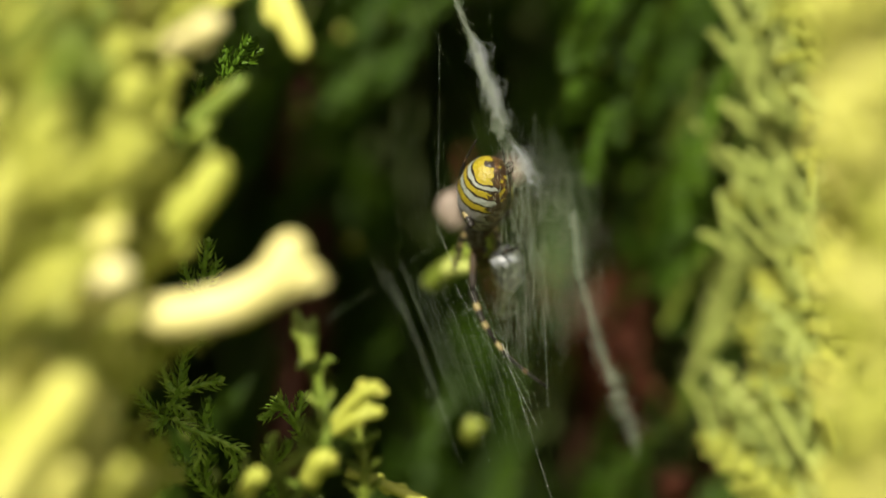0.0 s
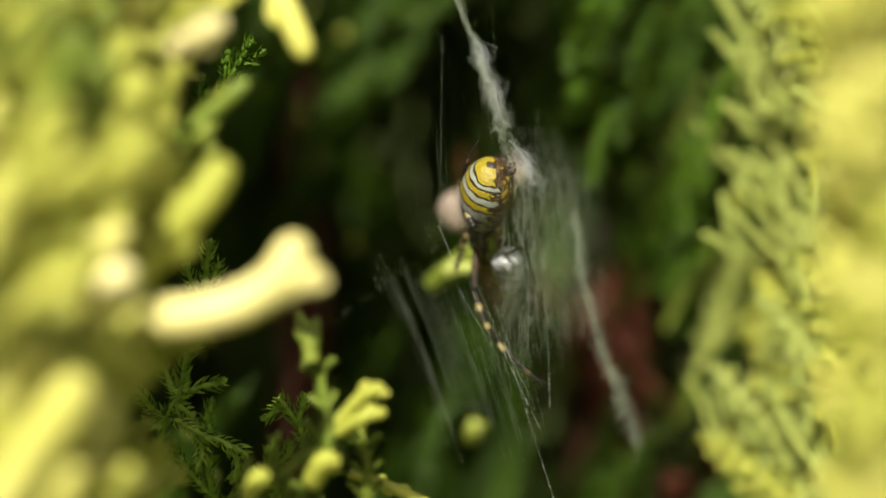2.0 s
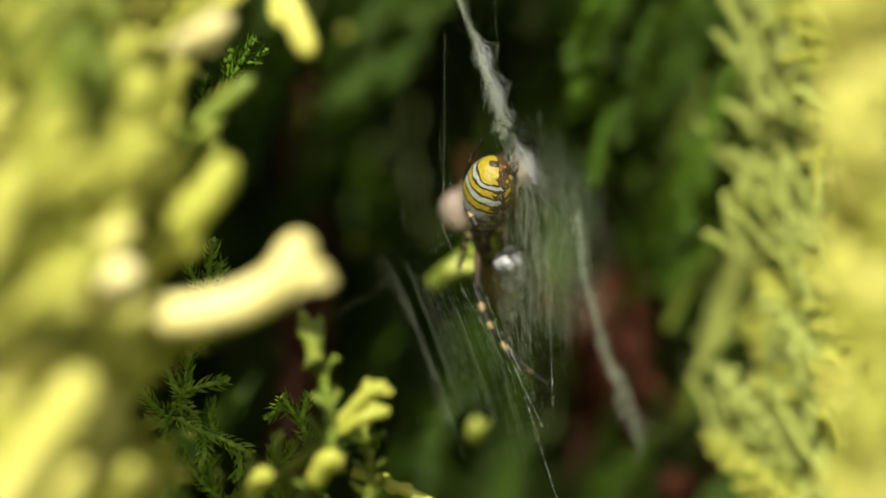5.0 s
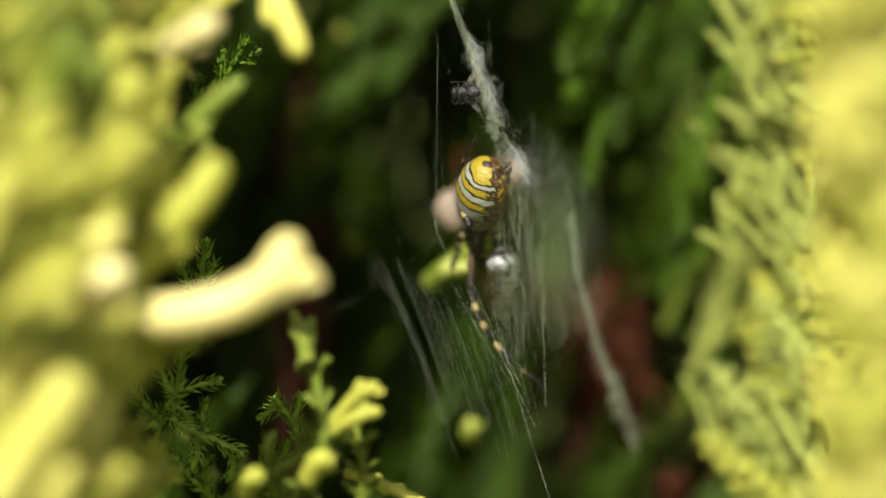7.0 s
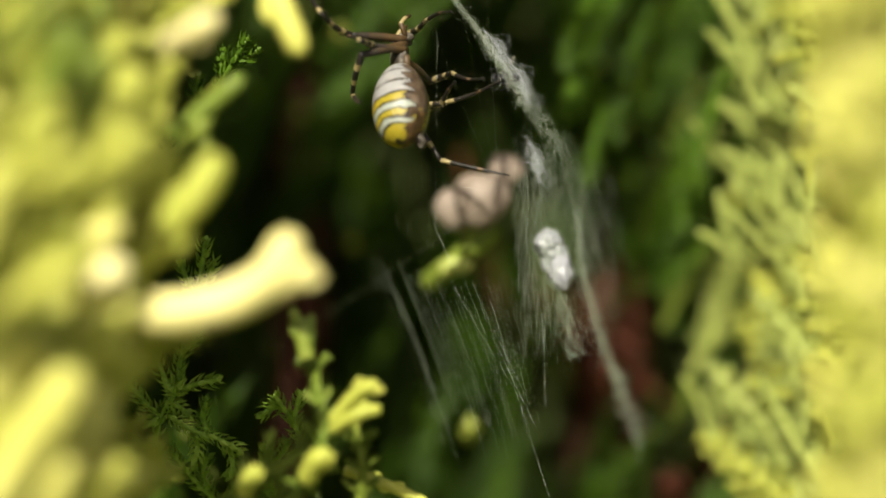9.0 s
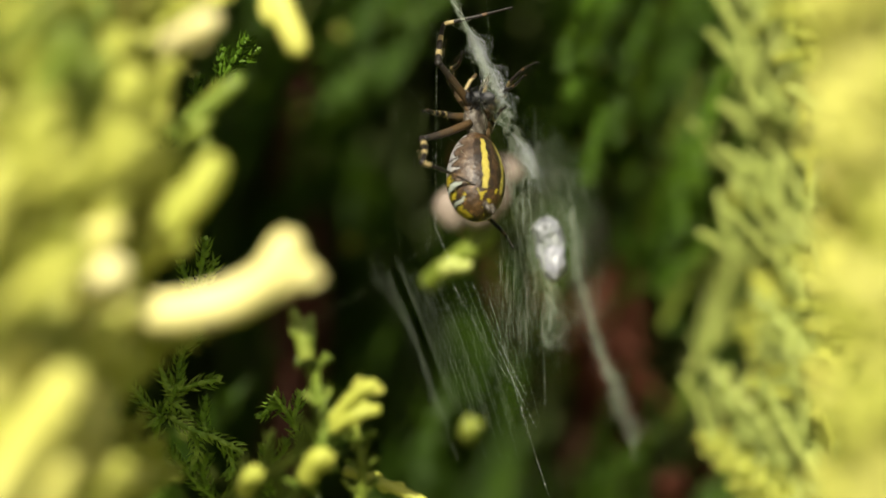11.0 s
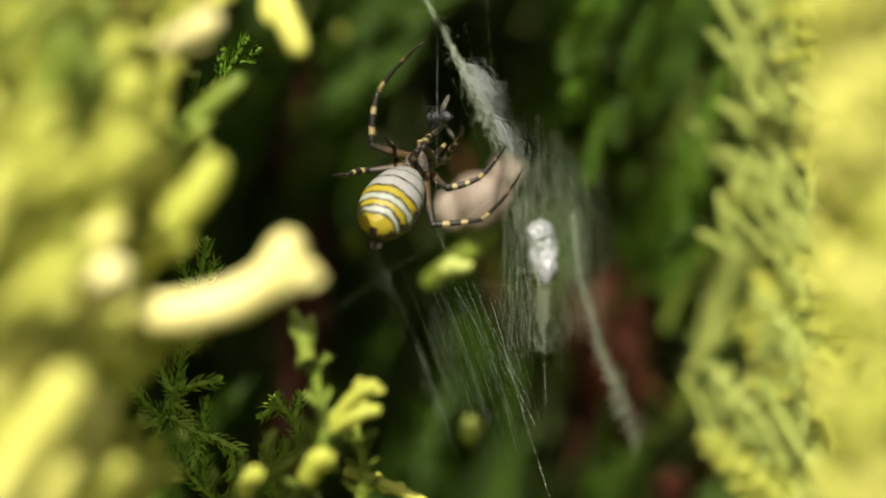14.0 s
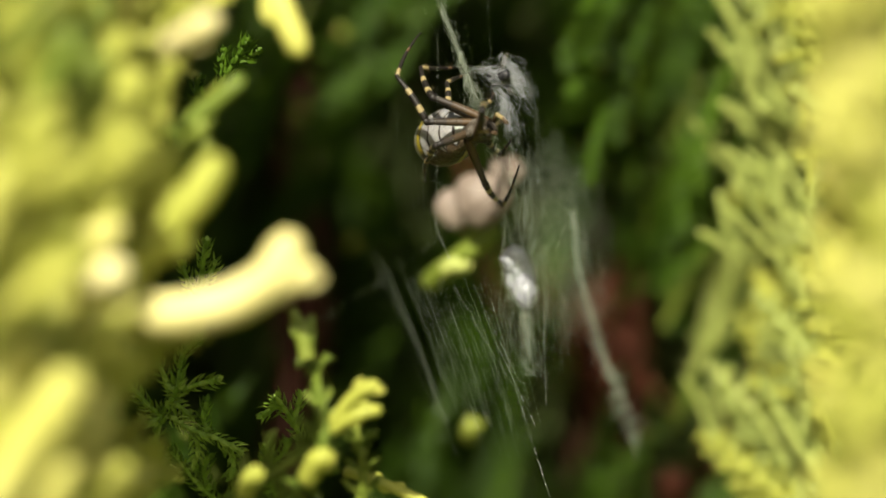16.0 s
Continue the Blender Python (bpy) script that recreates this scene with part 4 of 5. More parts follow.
single_shoot("pale green cypress shoot tip behind the web", FRESH, [(3.3, 46.0, -24.0), (3.4, 44.0, -22.7), (3.6, 44.0, -21.2)], 1.2, 52)
for i, (x, z, dep) in enumerate(((-14.8, 31.5, 95), (-11.6, 25.0, 100), (-20.5, 20.0, 100), (-13.6, 28.8, 105), (22.0, 27.0, 90), (26.0, 33.0, 95), (21.0, 16.0, 100), (-35.0, -24.5, 70), (-37.0, -30.0, 72), (-32.5, -31.0, 74), (-13.5, 1.5, 100), (-9.0, 33.5, 90), (30.0, 10.0, 80))):
    single_shoot("pale cypress shoot tip deep in the hollow", (LIME, FRESH)[i % 2], [(x * 0.96, dep - 8, z * 0.96 - 1.2), (x * 0.96 + 0.2, dep - 11, z * 0.96 - 0.6), (x * 0.96, dep - 12, z * 0.96)], 0.6, 400 + i)


def dead_leaf():
    """Cupped, papery lobes that overlap."""
    o = (4.3, 34.0, 6.4)
    top = new("dead_leaf", None)
    top.location = mm(o)
    tagged(top, "curled beige papery dead leaf caught behind the web", "dead leaf")
    for c, r, seed in (((4.7, 30.0, 5.9), (3.6, 1.7, 3.5), 1), ((1.4, 36.0, 4.9), (2.4, 1.3, 2.7), 2), ((7.8, 33.0, 9.5), (2.3, 1.2, 2.2), 3)):
        rng = random.Random(seed)
        verts, faces = [], []
        ph = rng.uniform(0, 6)
        for side in (1, 0.86):
            n0 = len(verts)
            for j in range(9):
                for i in range(20):
                    th, a = 1.9 * j / 8, 2 * math.pi * i / 20
                    wav = 1 + 0.08 * math.sin(3 * a + ph) * (j / 8)
                    verts.append(Vector((r[0] * math.sin(th) * math.cos(a) * wav, -r[1] * math.cos(th) * 1.5, r[2] * math.sin(th) * math.sin(a) * wav)) * side + Vector(c) - Vector(o))
            for j in range(8):
                for i in range(20):
                    a, b = n0 + j * 20 + i, n0 + j * 20 + (i + 1) % 20
                    faces.append((a, b, b + 20, a + 20) if side == 1 else (a, a + 20, b + 20, b))
        part("lobe", mesh_of("lobe", verts, faces, PAPER), top)


dead_leaf()

# ---- the web: a plane that runs away from the lens to the right ----
U, V = Vector((0.6, 0.8, 0)), Vector((0, 0, 1))
CENTRE = Vector((6.5, 0.0, 6.2))


def on_web(u, v, w=0.0):
    return CENTRE + U * u + V * v + U.cross(V) * w


def threads(name, lines, r, mat, parent, origin, label=""):
    """Silk lines as fine tubes in one mesh, about an origin."""
    verts, faces = [], []
    for ln in lines:
        tube([Vector(p) - origin for p in ln], r, 3, verts, faces, False)
    ob = part(name, mesh_of(name, verts, faces, mat), parent, label)
    ob.location = (origin - CENTRE) / 1000
    return ob


def zigzag(rng, a, b, width, n, layers=4):
    """Layers of zigzag silk from a to b with stray hairs, as a spider lays its white band."""
    a, b = Vector(a), Vector(b)
    d = (b - a).normalized()
    s = U - d * U.dot(d)
    s.normalize()
    w = d.cross(s)
    length = (b - a).length
    lines = []
    for k in range(layers):
        f, side, line = -0.02, 1, []
        while f < 1.02:
            wd = (width(max(0, min(1, f))) if callable(width) else width) * rng.uniform(0.25, 0.62)
            line.append(a + d * (length * f) + s * (side * wd + rng.gauss(0, 0.06)) + w * rng.gauss(0, 0.12))
            side = -side if rng.random() < 0.85 else side
            f += rng.uniform(0.35, 1.3) / length
        lines.append(line)
    for i in range(n):
        f = rng.random()
        wd = width(f) if callable(width) else width
        p = a.lerp(b, f) + s * rng.gauss(0, 0.3) * wd
        line, ang = [p], rng.uniform(-1.4, 1.4)
        for k in range(rng.randrange(2, 6)):
            ang += rng.gauss(0, 0.5)
            p = p + d * (math.cos(ang) * 0.45) + s * (math.sin(ang) * 0.4) + w * rng.gauss(0, 0.06)
            line.append(p)
        lines.append(line)
    return lines


web = new("orb_web", None)
web.location = mm(CENTRE)
tagged(web, "fine white orb web with a dense zigzag silk band", "spider web")
rng = random.Random(77)
# the upper band, from above the picture to the hub
BAND_TOP, BAND_LOW = Vector((-0.9, -3.0, 34.6)), Vector((6.8, 1.0, 14.0))
mid = Vector((4.1, -1.0, 21.9))
band = zigzag(rng, BAND_TOP, mid, lambda f: 0.5 + 0.8 * f, 60, 9) + zigzag(rng, mid, BAND_LOW, lambda f: 1.3 + 2.1 * f, 160, 14)
band += zigzag(rng, BAND_LOW, (9.2, 4.0, 6.9), lambda f: 2.8 - 0.6 * f, 80, 5)
for k in range(4):
    band.append([BAND_TOP + U * rng.uniform(-0.5, 0.5), mid + U * rng.uniform(-0.8, 0.8), BAND_LOW + U * rng.uniform(-1.4, 1.4)])
upper_band = threads("upper_band", band, 0.0068, SILK, web, BAND_TOP, "white zigzag silk band")
# the lower band, from the sheet down to the right
low = []
PATH = [(15.2, 16.0, 4.4, 1.0), (15.9, 17.0, -2.6, 1.3), (17.7, 19.0, -8.9, 1.7), (19.3, 21.0, -13.6, 2.2), (20.6, 22.0, -16.2, 3.0), (21.9, 24.0, -20.2, 3.4), (23.5, 26.5, -23.6, 1.8)]
for (ax, ay, az, wa), (bx, by, bz, wb) in zip(PATH, PATH[1:]):
    low += zigzag(rng, (ax, ay, az), (bx, by, bz), lambda f: wa + (wb - wa) * f, 70, 8 if bz > -23 else 4)
lower_band = threads("lower_band", low, 0.0070, SILK, web, Vector((15.8, 15.0, 2.7)), "white zigzag silk band")
# the sheet of close, crossing threads to the right of the hub
sheet = []
while len(sheet) < 1150:
    u, v = rng.uniform(1, 22), rng.uniform(-20, 11)
    if v > 11 - 0.35 * abs(u - 5) ** 1.15 or v < (-13 if u < 8 else -18) + 0.2 * u + rng.gauss(0, 1.5) or rng.random() > (0.4 + 0.6 * math.sin(u * 0.9 + 0.12 * v) ** 2) * min(1, (24 - u) / 10, (v + 22) / 8, (12 - v) / 9):
        continue
    p = on_web(u, v, rng.gauss(0, 0.8)) + Vector((0, 4 + 0.3 * u, 0))
    ln, a = [p], rng.gauss(-1.5, 0.26)
    for k in range(rng.randrange(2, 6)):
        a += rng.gauss(0, 0.10)
        p = p + (U * math.cos(a) + V * math.sin(a)) * 0.9
        ln.append(p)
    sheet.append(ln)
silk_sheet = threads("silk_sheet", sheet, 0.0027, SILK, web, CENTRE + U * 10, "hazy sheet of close silk threads")
# sharp strands close to the hub
strands = []
for i in range(190):
    u, v = rng.uniform(-1.0, 7.5), rng.uniform(-16, 6)
    p = on_web(u, v, rng.uniform(-0.5, 0.5))
    ln, a = [p], rng.gauss(-1.5, 0.12)
    for k in range(rng.randrange(1, 5)):
        a += rng.gauss(0, 0.1)
        p = p + (U * math.cos(a) + V * math.sin(a)) * 1.2
        ln.append(p)
    strands.append(ln)
hub_strands = threads("hub_silk", strands, 0.0030, SILK, web, CENTRE.copy())


def sag(a, b, drop, n=8):
    a, b = Vector(a), Vector(b)
    return [a.lerp(b, k / n) + Vector((0, 0, -drop * 4 * (k / n) * (1 - k / n))) for k in range(n + 1)]


# radii and spiral turns on the left and below
spokes = []
for k in range(6):
    a = math.radians(100 + 19 * k)
    far = 34 if math.cos(a) < 0 else 46
    spokes.append(sag(on_web(0.5 * math.cos(a), 0.5 * math.sin(a)), on_web(far * math.cos(a), far * math.sin(a) * 1.6), 0.3, 3))
for line in spokes:
    threads("radius_thread", [line], 0.0028, SILK, web, CENTRE.copy())
turns, upright = [], []
# close turns below the hub on the side that faces away, seen nearly from their edge
for k in range(60):
    f = k / 59
    x, z = -8.6 + 15.15 * f, -0.7 - 3.87 * math.sin(2.2 * f) - rng.uniform(-1.7, 2.6)
    dep = 13 * (1 - f) ** 1.5 - 1
    turn, ln = 0.44 - 0.10 * f, rng.uniform(11.0, 21.0) * (1.15 - 0.3 * f)
    wide = 1 + dep / 400
    arc = []
    for q in range(7):
        arc.append(Vector((x * wide, dep, z * wide)))
        x, z = x + math.sin(turn) * ln / 6, z - math.cos(turn) * ln / 6
        turn -= 0.02
    turns.append(arc)
# upright turns beside the hub
for k in range(9):
    x, z, dep = -6.06 + 0.71 * k + rng.uniform(-0.2, 0.2), 16.2 - rng.uniform(0, 7.1), 6 - 0.8 * k
    ln = rng.uniform(7.1, 13.5)
    upright.append([Vector((x + 0.005 * ln * q * q, dep, z - ln * q / 4)) for q in range(5)])
threads("capture_spiral", upright, 0.0018, SILK, web, CENTRE.copy())
threads("capture_spiral", turns, 0.0026, SILK, web, CENTRE.copy())


def beaded_line(a, b, drop, beads, seed, r=0.008):
    """A frame line with drops of glue on it."""
    g = random.Random(seed)
    line = sag(a, b, drop, 12)
    ob = threads("frame_line", [line], r, SILK, web, Vector(a), "glistening frame line beaded with glue")
    verts, faces = [], []
    for i in range(beads):
        f = g.random() * 11.99
        p = line[int(f)].lerp(line[int(f) + 1], f % 1) - Vector(a)
        s = g.uniform(0.02, 0.07)
        ball(p, (s, s * 1.3, s), verts, faces, 6, 4)
    part("glue_drop", mesh_of("glue_drop", verts, faces, GLUE), ob)
    return ob


beaded_line((5.4, 0.0, -5.7), (12.6, 2.0, -29.7), 0.6, 60, 1, 0.0036)
beaded_line((4.3, 0.0, -6.7), (10.7, 1.0, -20.6), 0.3, 40, 2, 0.0036)
beaded_line((-0.6, -3.0, 24.4), (-0.8, -3.0, 1.3), 0.2, 22, 4, 0.0035)
beaded_line((3.3, 1.0, -3.8), (9.5, 2.0, -16.8), 0.3, 34, 7, 0.003)
beaded_line((1.0, 3.0, -3.8), (7.9, 4.0, -15.6), 0.3, 30, 8, 0.003)
beaded_line((11.5, 4.0, -7.7), (11.9, 5.0, -18.2), 0.1, 26, 5, 0.006)
beaded_line((-0.9, -4.0, 2.6), (1.0, -3.0, -1.9), 0.1, 16, 6, 0.006)


def bundle():
    """An older catch, wrapped in white silk, that hangs in the web."""
    top = new("wrapped_prey", None)
    top.location = mm((8.6, 7.0, -1.9))
    tagged(top, "prey bundle wrapped in bright white silk", "prey bundle")
    g = random.Random(9)
    verts, faces = [], []
    ball((0, 0, 0.2), (1.55, 1.4, 3.1), verts, faces, 30, 26, lambda u: 1 + 0.36 * noise.noise(u * 2.4) + 0.10 * noise.noise(u * 6))
    part("body", mesh_of("body", verts, faces, BUNDLE), top)
    for name, c, r, k in (("upper_lump", (-0.3, -0.5, 2.0), (1.6, 1.3, 1.5), 1.0), ("lower_lump", (0.35, -0.7, -1.7), (1.4, 1.2, 2.3), 5.0)):
        verts, faces = [], []
        ball(c, r, verts, faces, 22, 18, lambda u: 1 + 0.24 * noise.noise(u * 2.2 + Vector((k, 0, 0))) + 0.07 * noise.noise(u * 6))
        part(name, mesh_of(name, verts, faces, BUNDLE if name == "upper_lump" else COCOON), top)
    verts, faces = [], []
    for i in range(9):
        x = g.uniform(-0.5, 0.9)
        tube([(x + g.gauss(0, 0.12) * k, -0.4 + g.gauss(0, 0.1), -3.0 - 1.5 * k) for k in range(7)], 0.014, 3, verts, faces, False)
    tagged(part("trailing_silk", mesh_of("trailing_silk", verts, faces, SILK), top), kind="stuff")
    verts, faces = [], []
    for i in range(120):
        z, a = g.uniform(-3.8, 3.4), g.uniform(0, 6.28)
        pts = []
        for k in range(7):
            a += 0.35
            z += g.gauss(0, 0.18)
            rr = (1.75 + 0.35 * math.sin(2.1 * z)) * math.sqrt(max(0.05, 1 - (z / 3.9) ** 2))
            pts.append((rr * 1.04 * math.cos(a), rr * 0.95 * math.sin(a), z))
        tube(pts, 0.006, 3, verts, faces, False)
    part("wrapping", mesh_of("wrapping", verts, faces, SILK), top)
    return top


prey = bundle()


def fly():
    top = new("fly", None)
    tagged(top, "small dark hairy fly caught in the web", "fly")
    g = random.Random(4)
    for name, c, r in (("thorax", (0, 0, 0), (0.66, 0.8, 0.62)), ("abdomen", (0, -1.3, -0.2), (0.62, 0.95, 0.55)), ("head", (0, 1.0, -0.1), (0.58, 0.38, 0.5))):
        verts, faces = [], []
        ball(c, r, verts, faces, 16, 12, lambda u: 1 + 0.12 * noise.noise(u * 4 + Vector(c)))
        body = part(name, mesh_of(name, verts, faces, FLYSKIN), top)
        verts, faces = [], []
        for i in range(120):
            u = Vector([g.gauss(0, 1) for _ in range(3)]).normalized()
            p = Vector(c) + Vector((u.x * r[0], u.y * r[1], u.z * r[2])) * 0.9
            w = (u + Vector((0, -0.5, 0.2))).normalized()
            tube([p, p + w * g.uniform(0.2, 0.55)], [0.02, 0.006], 3, verts, faces, False)
        part("bristles", mesh_of("bristles", verts, faces, FLYSKIN), body)
    for s in (1, -1):
        verts = []
        for k in range(13):
            a = 2 * math.pi * k / 12
            verts.append((s * (1.4 + 1.1 * math.cos(a)), -0.9 - 0.7 * math.cos(a) + 0.4 * math.sin(a), 0.4 + 0.12 * math.cos(a)))
        n = len(verts)
        verts += [(x, y, z + 0.03) for x, y, z in verts]
        faces = [tuple(range(n)), tuple(range(2 * n - 1, n - 1, -1))]
        part("wing", mesh_of("wing", verts, faces, WING, False), top)
        for q in range(3):
            j = [g.uniform(-0.3, 0.3) for _ in range(4)]
            verts, faces = tube([(s * 0.4, 0.45 - 0.45 * q, -0.3), (s * 1.1, 0.7 - 0.7 * q + j[0], 0.1 + j[1]), (s * 1.3, 0.8 - 0.9 * q + j[2], -0.8), (s * 1.0 + j[3], 0.9 - 1.0 * q, -1.3)], [0.10, 0.08, 0.055, 0.03], 5)
            part("leg", mesh_of("leg", verts, faces, FLYSKIN), top)
    return top


caught_fly = fly()


def swathe():
    """A loose, torn net of silk that the spider draws over its catch: wandering strands joined by short cross threads."""
    g = random.Random(15)
    lines = []
    for i in range(84):
        x = g.uniform(-3.6, 1.5)
        side = g.gauss(0, 0.55)
        pts = []
        for k in range(g.randrange(5, 12)):
            wide = 0.45 + 0.55 * math.sin(0.9 * x + 2.2) ** 2
            pts.append(Vector((x, 0.8 * side + g.gauss(0, 0.12), side * 1.15 * wide + 0.25 * noise.noise((x, side, 2.0)))))
            x += g.uniform(0.2, 0.5)
            side += g.gauss(0, 0.22)
        lines.append(pts)
    for i in range(330):
        a, b = g.choice(lines), g.choice(lines)
        p, q = g.choice(a), g.choice(b)
        if 0.3 < (p - q).length < 1.9:
            m = (p + q) / 2 + Vector([g.gauss(0, 0.08) for _ in range(3)])
            lines.append([p, m, q])
    verts, faces = [], []
    for ln in lines:
        tube(ln, g.uniform(0.003, 0.0075), 3, verts, faces, False)
    ob = new("silk_swathe", mesh_of("silk_swathe", verts, faces, WRAP))
    return tagged(ob, "loose bluish white swathe of fresh wrapping silk", "spider silk")


silk_bag = swathe()
loose_bag = copy_thing(silk_bag, Matrix())
third_bag = copy_thing(silk_bag, Matrix())

# ---- the spider: +y to the head, +z to the back, the waist at its origin ----
spider = new("spider", None)
tagged(spider, "yellow, white and black banded orb-weaver spider in its web", "spider")


def abdomen_shape():
    verts, faces = [], []

    def egg(u):
        return 1 + 0.10 * (-u.y) * (1 - u.y * u.y) + 0.012 * noise.noise(u * 5)
    ball((0, -5.3, 0.2), (3.45, 5.5, 3.2), verts, faces, 40, 28, egg)
    return mesh_of("abdomen", verts, faces, ABDOMEN)


abdomen = part("abdomen", abdomen_shape(), spider, "banded egg-shaped abdomen")
for s in (-0.45, 0.45):
    verts, faces = tube([(s, -9.6, -1.6), (s * 0.9, -10.4, -2.1), (s * 0.5, -10.9, -2.2)], [0.45, 0.35, 0.15], 8)
    part("spinneret", mesh_of("spinneret", verts, faces, HEAD), abdomen)
verts, faces = [], []
ball((0, 2.1, 0.1), (1.75, 2.5, 1.05), verts, faces, 26, 18, lambda u: 1 - 0.22 * max(0, u.y) * abs(u.x) - 0.10 * max(0, u.y))
part("cephalothorax", mesh_of("cephalothorax", verts, faces, HEAD), spider, "silver-haired carapace")
for s in (-1, 1):
    verts, faces = [], []
    ball((s * 0.5, 4.4, -0.7), (0.48, 0.55, 0.95), verts, faces, 12, 8)
    part("chelicera", mesh_of("chelicera", verts, faces, HEAD), spider)
    verts, faces = tube([(s * 0.8, 4.1, -0.5), (s * 1.5, 5.4, 0.2), (s * 1.2, 6.5, -0.4), (s * 0.9, 7.2, -1.1)], [0.3, 0.28, 0.25, 0.2], 7)
    part("palp", mesh_of("palp", verts, faces, PALP), spider, "pale jointed palp")
verts, faces = [], []
for x, y, z in ((0.25, 4.35, 0.55), (-0.25, 4.35, 0.55), (0.3, 4.0, 0.85), (-0.3, 4.0, 0.85)):
    ball((x, y, z), (0.14, 0.14, 0.14), verts, faces, 8, 6)
part("eyes", mesh_of("eyes", verts, faces, FLYSKIN), spider)

# femur, tibia with knee, and foot of the four pairs, front to back
LENGTHS = ((7.2, 6.4, 8.2), (7.0, 6.2, 7.8), (4.8, 3.8, 4.8), (7.4, 5.6, 8.0))
HIPS = [Vector((s * 1.25, y, -0.35)) for s in (1, -1) for y in (3.3, 2.6, 1.8, 1.0)]
# joints of a leg drawn in behind the body
FOLDED = (((1.5, 1.5, 1), (1.0, -3.0, 1), (0.5, -1.5, -1)), ((-1.5, 1.5, 1), (-1.0, -3.0, 1), (-0.5, -1.5, -1)))


def leg_piece(name, length, r0, r1, mat, seed, knee=0.0):
    g = random.Random(seed)
    pts, rad = [], []
    for k in range(9):
        f = k / 8
        pts.append((0, length * f, 0.05 * length * math.sin(math.pi * f) * (1 if knee else 0.6)))
        rad.append((r0 * (1 - f) + r1 * f) * (1 + 0.16 * math.sin(math.pi * min(1, f * 1.15))))
    verts, faces = tube(pts, rad, 8)
    if knee:
        ball((0, 0.1, 0), (knee, knee * 1.2, knee), verts, faces, 8, 6)
    for k in range(int(length * 5)):
        f, a = g.random(), g.uniform(0, 6.28)
        rr = r0 * (1 - f) + r1 * f
        o = Vector((math.cos(a), 0, math.sin(a)))
        c = Vector((0, length * f, 0)) + o * rr
        tube([c, c + (o * 0.8 + Vector((0, 0.6, 0))) * 0.45], [0.018, 0.006], 3, verts, faces, False)
    return mesh_of(name, verts, faces, mat)


LEG_MESHES = []
for i, (a, b, c) in enumerate(LENGTHS):
    LEG_MESHES.append((leg_piece("femur", a, 0.45, 0.36, FEMUR, 10 + i), leg_piece("tibia", b, 0.38, 0.25, TIBIA, 20 + i, 0.45), leg_piece("foot", c, 0.26, 0.10, TARSUS, 30 + i, 0.27)))
LEGS = []
for i in range(8):
    LEGS.append([part(n, me, spider, lab) for n, me, lab in zip(("femur", "tibia", "foot"), LEG_MESHES[i % 4], ("grey-brown hairy femur", "black and cream ringed tibia", "black foot with a cream ring"))])


# ---- movement ----
POSES = []


def key_pose(t, centre, head, back, legs=None):
    """A stance at t seconds: the abdomen's middle, where the head and the back point, and for each leg its knee, ankle and foot as
    (x, z, side), side 1 where the joint lies behind the one before it and -1 where it lies in front. Right legs front to back, then left ones.
    With no legs, they go on from the stance before to the one after."""
    turn = basis(head, back)
    waist = Vector(centre) - turn @ Vector((0, -5.3, 0.2))
    ways = []
    for i in range(8 if legs else 0):
        p, way = waist + turn @ HIPS[i], []
        for (x, z, side), length in zip(legs.get(i, FOLDED[i // 4]), LENGTHS[i % 4]):
            flat = Vector((x - p.x, 0, z - p.z)) if i in legs else Vector((x, 0, z))
            if flat.length > length * 0.995:
                flat *= length * 0.995 / flat.length
            flat.y = side * math.sqrt(length * length - flat.length_squared)
            p = p + flat
            way.append(flat.normalized())
        ways.append(way)
    POSES.append((t, waist, turn.to_quaternion(), ways))


def step_between(poses, t):
    """The two poses about t, and how far it is from the one to the other."""
    k = 0
    while k < len(poses) - 2 and poses[k + 1][0] < t:
        k += 1
    f = min(1, max(0, (t - poses[k][0]) / (poses[k + 1][0] - poses[k][0])))
    return poses[k], poses[k + 1], f * f * (3 - 2 * f)


def stance(t):
    """The stance between the keyed ones."""
    (_, w0, q0, _), (_, w1, q1, _), g = step_between(POSES, t)
    (_, _, _, f0), (_, _, _, f1), f = step_between([p for p in POSES if p[3]], t)
    return w0.lerp(w1, g), q0.slerp(q1, g), [[u.slerp(v, f, u.lerp(v, f).normalized()) for u, v in zip(a, b)] for a, b in zip(f0, f1)]


def move_spider():
    times = [0.0, 1.5, 3.5, 5.5, 7.5] + [7.5 + 0.1 * k for k in range(1, 86)]
    body, pieces = [], [[[] for _ in range(3)] for _ in range(8)]
    turns = [[None] * 3 for _ in range(8)]
    for t in times:
        w, q, ways = stance(t)
        body.append((t, Matrix.Translation(mm(w)) @ q.to_matrix().to_4x4()))
        back = q.inverted()
        for i in range(8):
            p = HIPS[i].copy()
            for j in range(3):
                d = back @ ways[i][j]
                old = turns[i][j]
                old = basis(d, (0, 0, 1)).to_quaternion() if old is None else (old @ Vector((0, 1, 0))).rotation_difference(d) @ old
                turns[i][j] = old
                pieces[i][j].append((t, Matrix.Translation(p / 1000) @ old.to_matrix().to_4x4()))
                p = p + d * LENGTHS[i % 4][j]
    walk(spider, body)
    for i in range(8):
        for j in range(3):
            walk(LEGS[i][j], pieces[i][j])


def placed(p, lean=0.0, yaw=0.0, tip=0.0):
    """A pose in the world at p (mm), leaning in the picture's plane by degrees."""
    v = mm(p)
    return pose(v.x, v.y, v.z, tip, lean, yaw)


